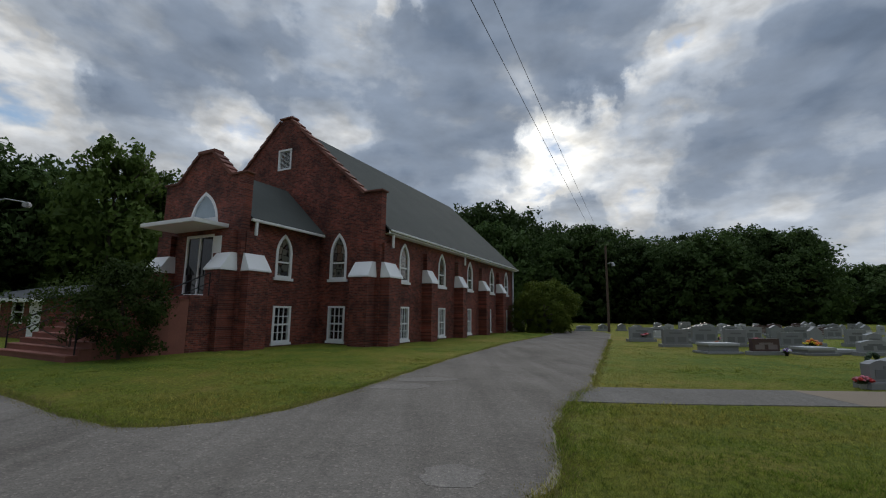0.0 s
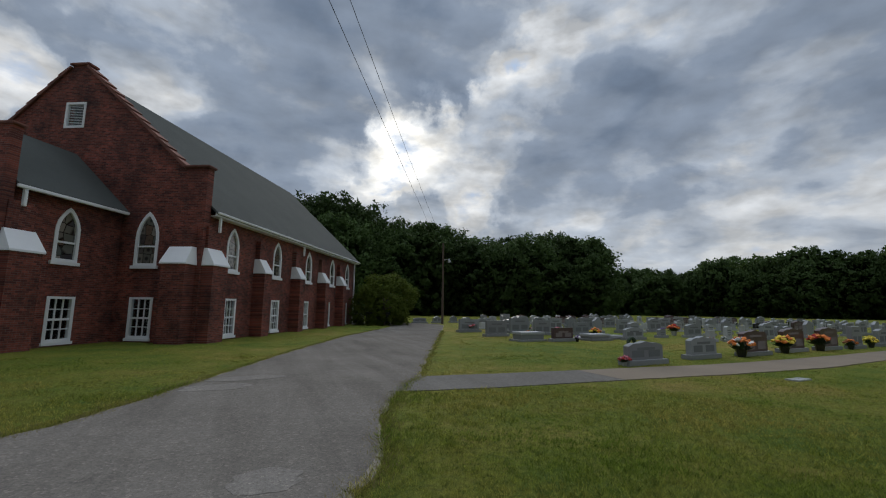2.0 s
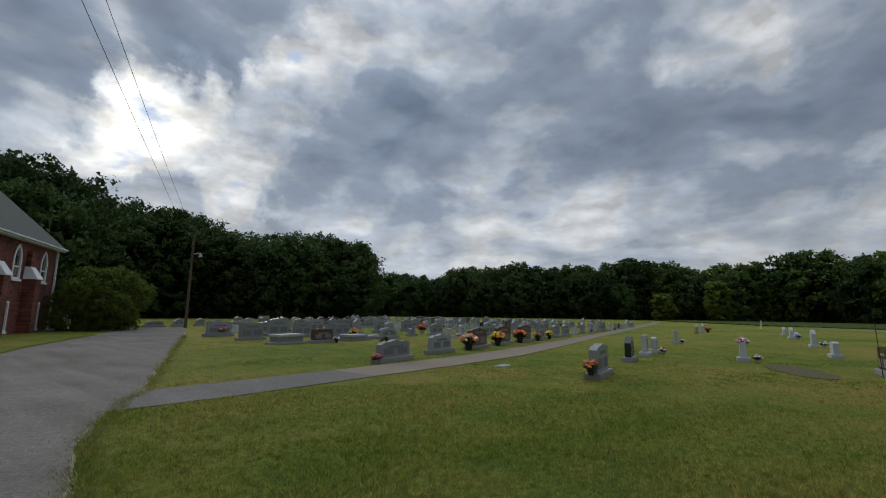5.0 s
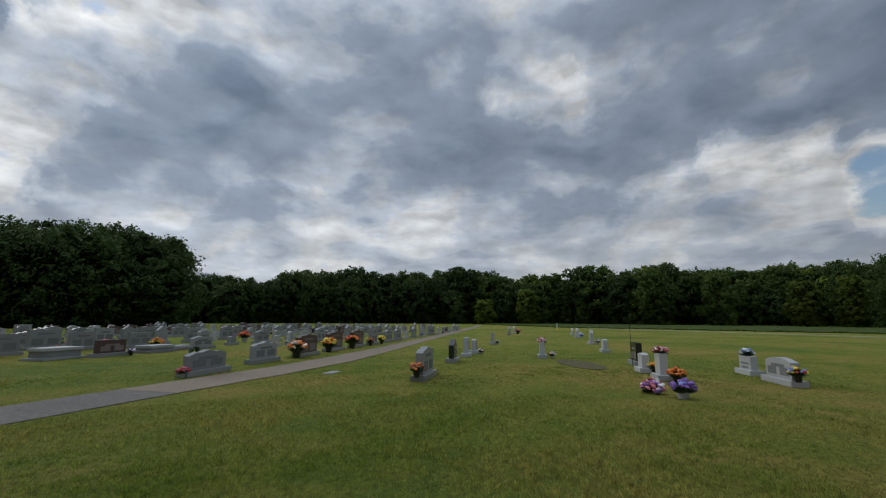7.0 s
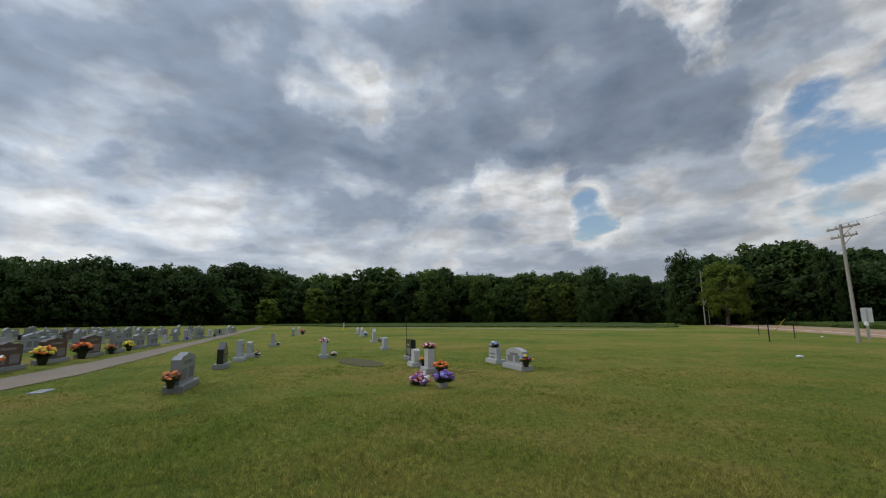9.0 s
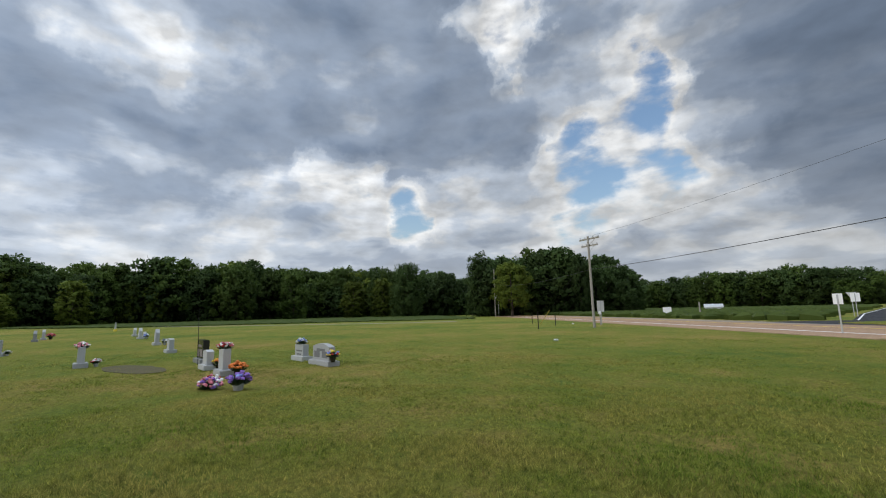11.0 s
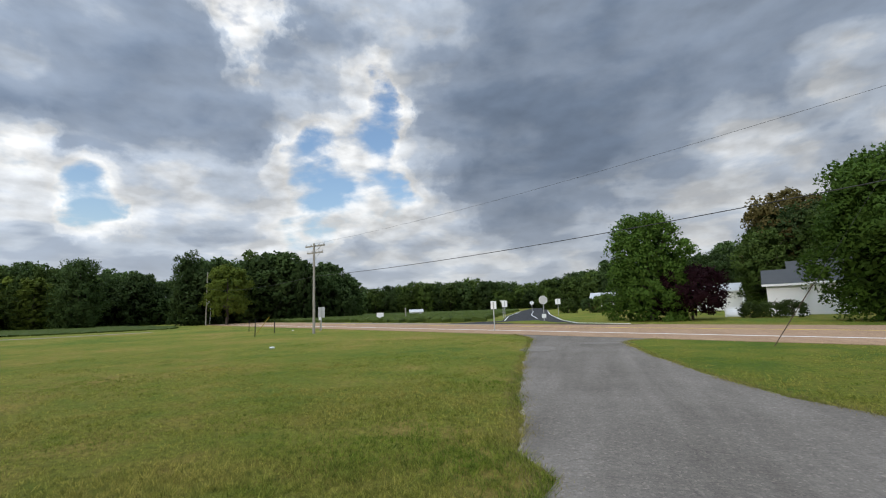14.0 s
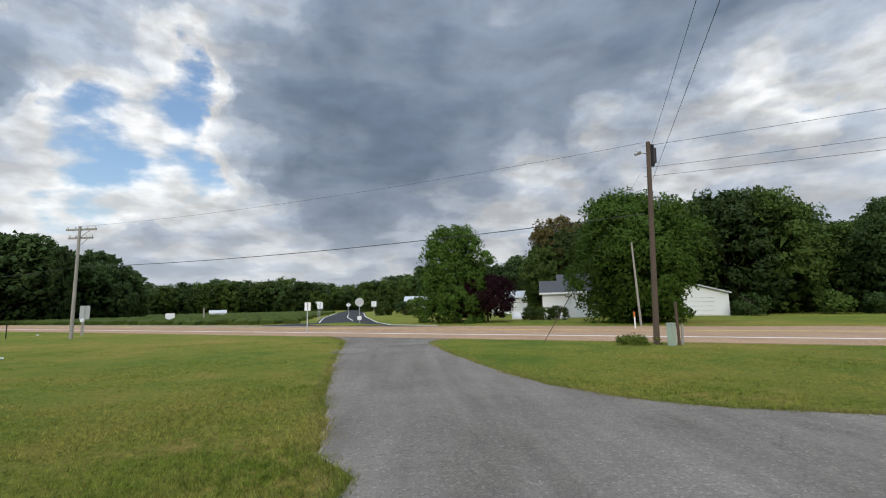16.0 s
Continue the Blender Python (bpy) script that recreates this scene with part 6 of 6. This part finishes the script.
METAL_ROOF = material("pale_metal_roof", (0.55, 0.57, 0.58), 0.45, metal=0.3, spread=0.15, scale=1)
DARK_ROOF = material("dark_grey_shingle", (0.06, 0.065, 0.07), 0.9, spread=0.3, scale=1, fine_scale=12)
house(-30.0, -44.0, 143, 6.0, 7.0, 2.35, 3.3, SIDING, METAL_ROOF, "white gabled garage with a wide door", ((-0.3, 0.05, 4.3, 1.95, "garage"),), False, "garage", 0.3)
house(-15.3, -45.0, 162, 2.6, 5.0, 2.75, 4.0, SIDING, DARK_ROOF, "white clapboard house wing with a dark roof", (), True)
house(-18.8, -47.0, 162, 4.2, 6.0, 2.9, 4.9, SIDING, DARK_ROOF, "white clapboard house with a steep dark roof", (), True)
house(-18.0, -72.0, 165, 9.0, 5.0, 2.8, 3.8, SIDING, METAL_ROOF, "long pale house with a metal roof behind the trees", ((-2, 0.9, 1.2, 1.2, "window"), (2, 0.9, 1.2, 1.2, "window")), True)
house(-3.0, -100, 176, 9, 6.0, 2.6, 3.9, BRICK_U, METAL_ROOF, "low brick house with a pale roof", ((-3, 0.9, 1.3, 1.3, "window"), (0, 0.1, 1.0, 2.1, "door"), (3, 0.9, 1.3, 1.3, "window")), True)
house(92, -104, 220, 9, 6, 2.4, 3.6, SIDING, METAL_ROOF, "small pale house under the trees", ((0, 0.8, 1.6, 1.2, "window"),), True)
house(48, -112, 205, 3.4, 3, 1.15, 1.7, SIDING, METAL_ROOF, "low white shed beyond the crop", (), True, "shed")
house(-38.6, -46.5, 140, 2.6, 2.4, 1.7, 2.0, SIDING, METAL_ROOF, "pale camper shell beside the hedge", (), True, "shed")
# porch steps of the white house
pst = thing("porch_steps", pose(-11.6, -46.0, 0, 0, 0, 160), "white porch steps with a rail", "steps")
for i in range(4):
    part("step", boxes(((-0.7, i * 0.3, 0), (0.7, i * 0.3 + 0.3, 0.2 * (i + 1))), bevel=0.01), WHITE, pst)
for sx in (-0.7, 0.7):
    part("rail", rod(bmesh.new(), (sx, 0, 0.9), (sx, 1.2, 1.7), 0.035), WHITE, pst)
    part("post", rod(bmesh.new(), (sx, 0.05, 0), (sx, 0.05, 0.95), 0.04), WHITE, pst)
# low brick hall behind the front steps
house(-24.2, 25.0, -30, 12.0, 8.0, 2.1, 3.0, BRICK_U, DARK_ROOF, "low brick hall with a dark roof and white trim", ((4.4, 0.15, 1.4, 1.9, "door"), (2.2, 0.8, 1.5, 1.2, "window"), (-1, 0.8, 1.5, 1.2, "window")), True, "hall")
lamp = thing("street_lamp", pose(-22.4, 21.4, 0), "grey street lamp on a curved arm among the trees", "lamp")
part("post", rod(bmesh.new(), (0, 0, -0.05), (0, 0, 6.8), 0.09, 0.07), POLE_WOOD, lamp)
part("arm", rod(rod(bmesh.new(), (0, 0, 6.7), (0.6, 0.4, 7.0), 0.03), (0.6, 0.4, 7.0), (1.2, 0.8, 6.95), 0.03), GALV, lamp)
part("head", boxes(((1.1, 0.7, 6.68), (1.45, 1.0, 6.95)), bevel=0.06), GALV, lamp, "grey lamp head")
# machines and bins at the far corner of the nave
unit = thing("air_conditioner", CH @ pose(LEN - 0.9, -1.35, 0), "grey air conditioning unit beside the church corner", "air conditioner")
part("case", boxes(((0.0, 0.2, 0.0), (0.9, 1.0, 1.0)), bevel=0.03), SIGN_BACK, unit)
part("grille", boxes(((-0.01, 0.28, 0.15), (0.0, 0.92, 0.9))), DARK_METAL, unit)
for i in range(3):
    rb = thing("trash_bin", CH @ pose(LEN - 0.2 + i * 0.1, -1.75 - i * 0.75, 0, 0, 0, i * 7), "dark green wheeled trash bin", "bin", "trash bins")
    bm = bmesh.new()
    loft(bm, [(-0.25, -0.3, 0.02), (0.25, -0.3, 0.02), (0.25, 0.3, 0.02), (-0.25, 0.3, 0.02)], [(-0.3, -0.36, 1.0), (0.3, -0.36, 1.0), (0.3, 0.36, 1.0), (-0.3, 0.36, 1.0)])
    part("body", bm, BIN, rb)
    part("lid", boxes(((-0.33, -0.4, 1.0), (0.33, 0.38, 1.08)), bevel=0.03), BIN, rb)


# ---------------- grass ----------------
def inside_many(px, py, ring):
    c = np.zeros(len(px), bool)
    for i in range(len(ring)):
        (ax, ay), (bx, by) = ring[i - 1], ring[i]
        if ay == by:
            continue
        hit = ((ay > py) != (by > py)) & (px < (bx - ax) * (py - ay) / (by - ay) + ax)
        c ^= hit
    return c


PATHS = [DRIVE_EAST + DRIVE_WEST, APRON_RING, PATH_RING]


def blades(name, px, py, h, w, mat, label, seed):
    g = np.random.default_rng(seed)
    n = len(px)
    a = g.random(n) * math.tau
    lean = g.normal(size=(n, 2)) * (h * 0.9)[:, None]
    base = np.stack([px, py, np.full(n, -0.045)], 1)
    side = np.stack([np.cos(a), np.sin(a), np.zeros(n)], 1) * w[:, None]
    side *= np.where(side[:, 0] * lean[:, 1] - side[:, 1] * lean[:, 0] < 0, 1, -1)[:, None] * -1
    tip = base + np.stack([lean[:, 0], lean[:, 1], h + 0.03], 1)
    v = np.stack([base - side, base + side, tip], 1).reshape(-1, 3)
    me = bpy.data.meshes.new(name)
    me.from_pydata(v.tolist(), [], np.arange(n * 3).reshape(n, 3).tolist())
    me.materials.append(mat)
    tagged(new(name, me), label, "grass", kind="stuff")


def turf():
    g = np.random.default_rng(8)
    xs, ys, hs, ws = [], [], [], []
    for r0, r1, dens, h, w in ((3.0, 6.0, 4200, 0.046, 0.0050), (6.0, 10.0, 1900, 0.042, 0.0065), (10.0, 16.0, 620, 0.030, 0.009), (16.0, 25.0, 130, 0.028, 0.014)):
        n = int(math.pi * (r1 ** 2 - r0 ** 2) * dens * 0.72)
        m = n // 16
        az = radians(-235) + g.random(m) * radians(285)
        r = np.sqrt(r0 ** 2 + g.random(m) * (r1 ** 2 - r0 ** 2))
        own = g.integers(0, m, n)
        x, y = (-np.sin(az) * r)[own] + g.normal(size=n) * w * 7, (np.cos(az) * r)[own] + g.normal(size=n) * w * 7
        stand = (0.6 + 0.8 * g.random(m))[own]
        ok = ~((x * RN.x + y * RN.y) < -19.7)
        for ring in PATHS:
            ok &= ~inside_many(x, y, ring)
        ux, uy = x + 2.843, y - 20.75
        u, v = ux * 0.4617 + uy * 0.887, -ux * 0.887 + uy * 0.4617
        ok &= ~((u > -11) & (u < 23) & (v > -0.2) & (v < 14) & ~((u < -5.2) & (v < 3.8)))
        x, y, stand = x[ok], y[ok], stand[ok]
        patch = stand * (0.9 + 0.4 * np.sin(x * 0.9 + np.sin(y * 0.7) * 2) * np.sin(y * 1.1 + np.cos(x * 0.5)))
        xs.append(x), ys.append(y)
        hs.append(h * (0.5 + g.random(len(x))) * patch.clip(0.45, 1.6)), ws.append(w * (0.7 + 0.6 * g.random(len(x))))
    blades("grass", np.concatenate(xs), np.concatenate(ys), np.concatenate(hs), np.concatenate(ws), BLADE, "short mown green grass blades", 9)
    for name, mat, dens, h, mean, wide, label in (("grass_edge", DRY_BLADE, 420, 0.040, 0.07, 0.11, "dry straggling grass along the asphalt edge"), ("grass_fringe", BLADE, 260, 0.052, 0.10, 0.05, "longer green grass hanging over the asphalt edge")):
        ex, ey = [], []
        for ring in (DRIVE_EAST, DRIVE_WEST[6:19], DRIVE_WEST[21:]):
            for (ax, ay), (bx, by) in zip(ring, ring[1:]):
                ln = math.hypot(bx - ax, by - ay)
                away = math.hypot((ax + bx) / 2, (ay + by) / 2)
                if away > 32:
                    continue
                n = int(ln * dens * (1.6 if away < 12 else 0.7))
                k = g.random(n)
                nx, ny = (by - ay) / ln, -(bx - ax) / ln
                px, py = ax + (bx - ax) * k, ay + (by - ay) * k
                wave = 0.04 * np.sin(px * 2.9 + py * 3.7) + 0.03 * np.sin(px * 7.1 - py * 6.3)
                off = g.normal(size=n) * wide + mean + wave
                ex.append(px + nx * off), ey.append(py + ny * off)
        ex, ey = np.concatenate(ex), np.concatenate(ey)
        n = len(ex)
        blades(name, ex, ey, h * (0.4 + g.random(n)), 0.007 * (0.6 + g.random(n)), mat, label, 10)


turf()
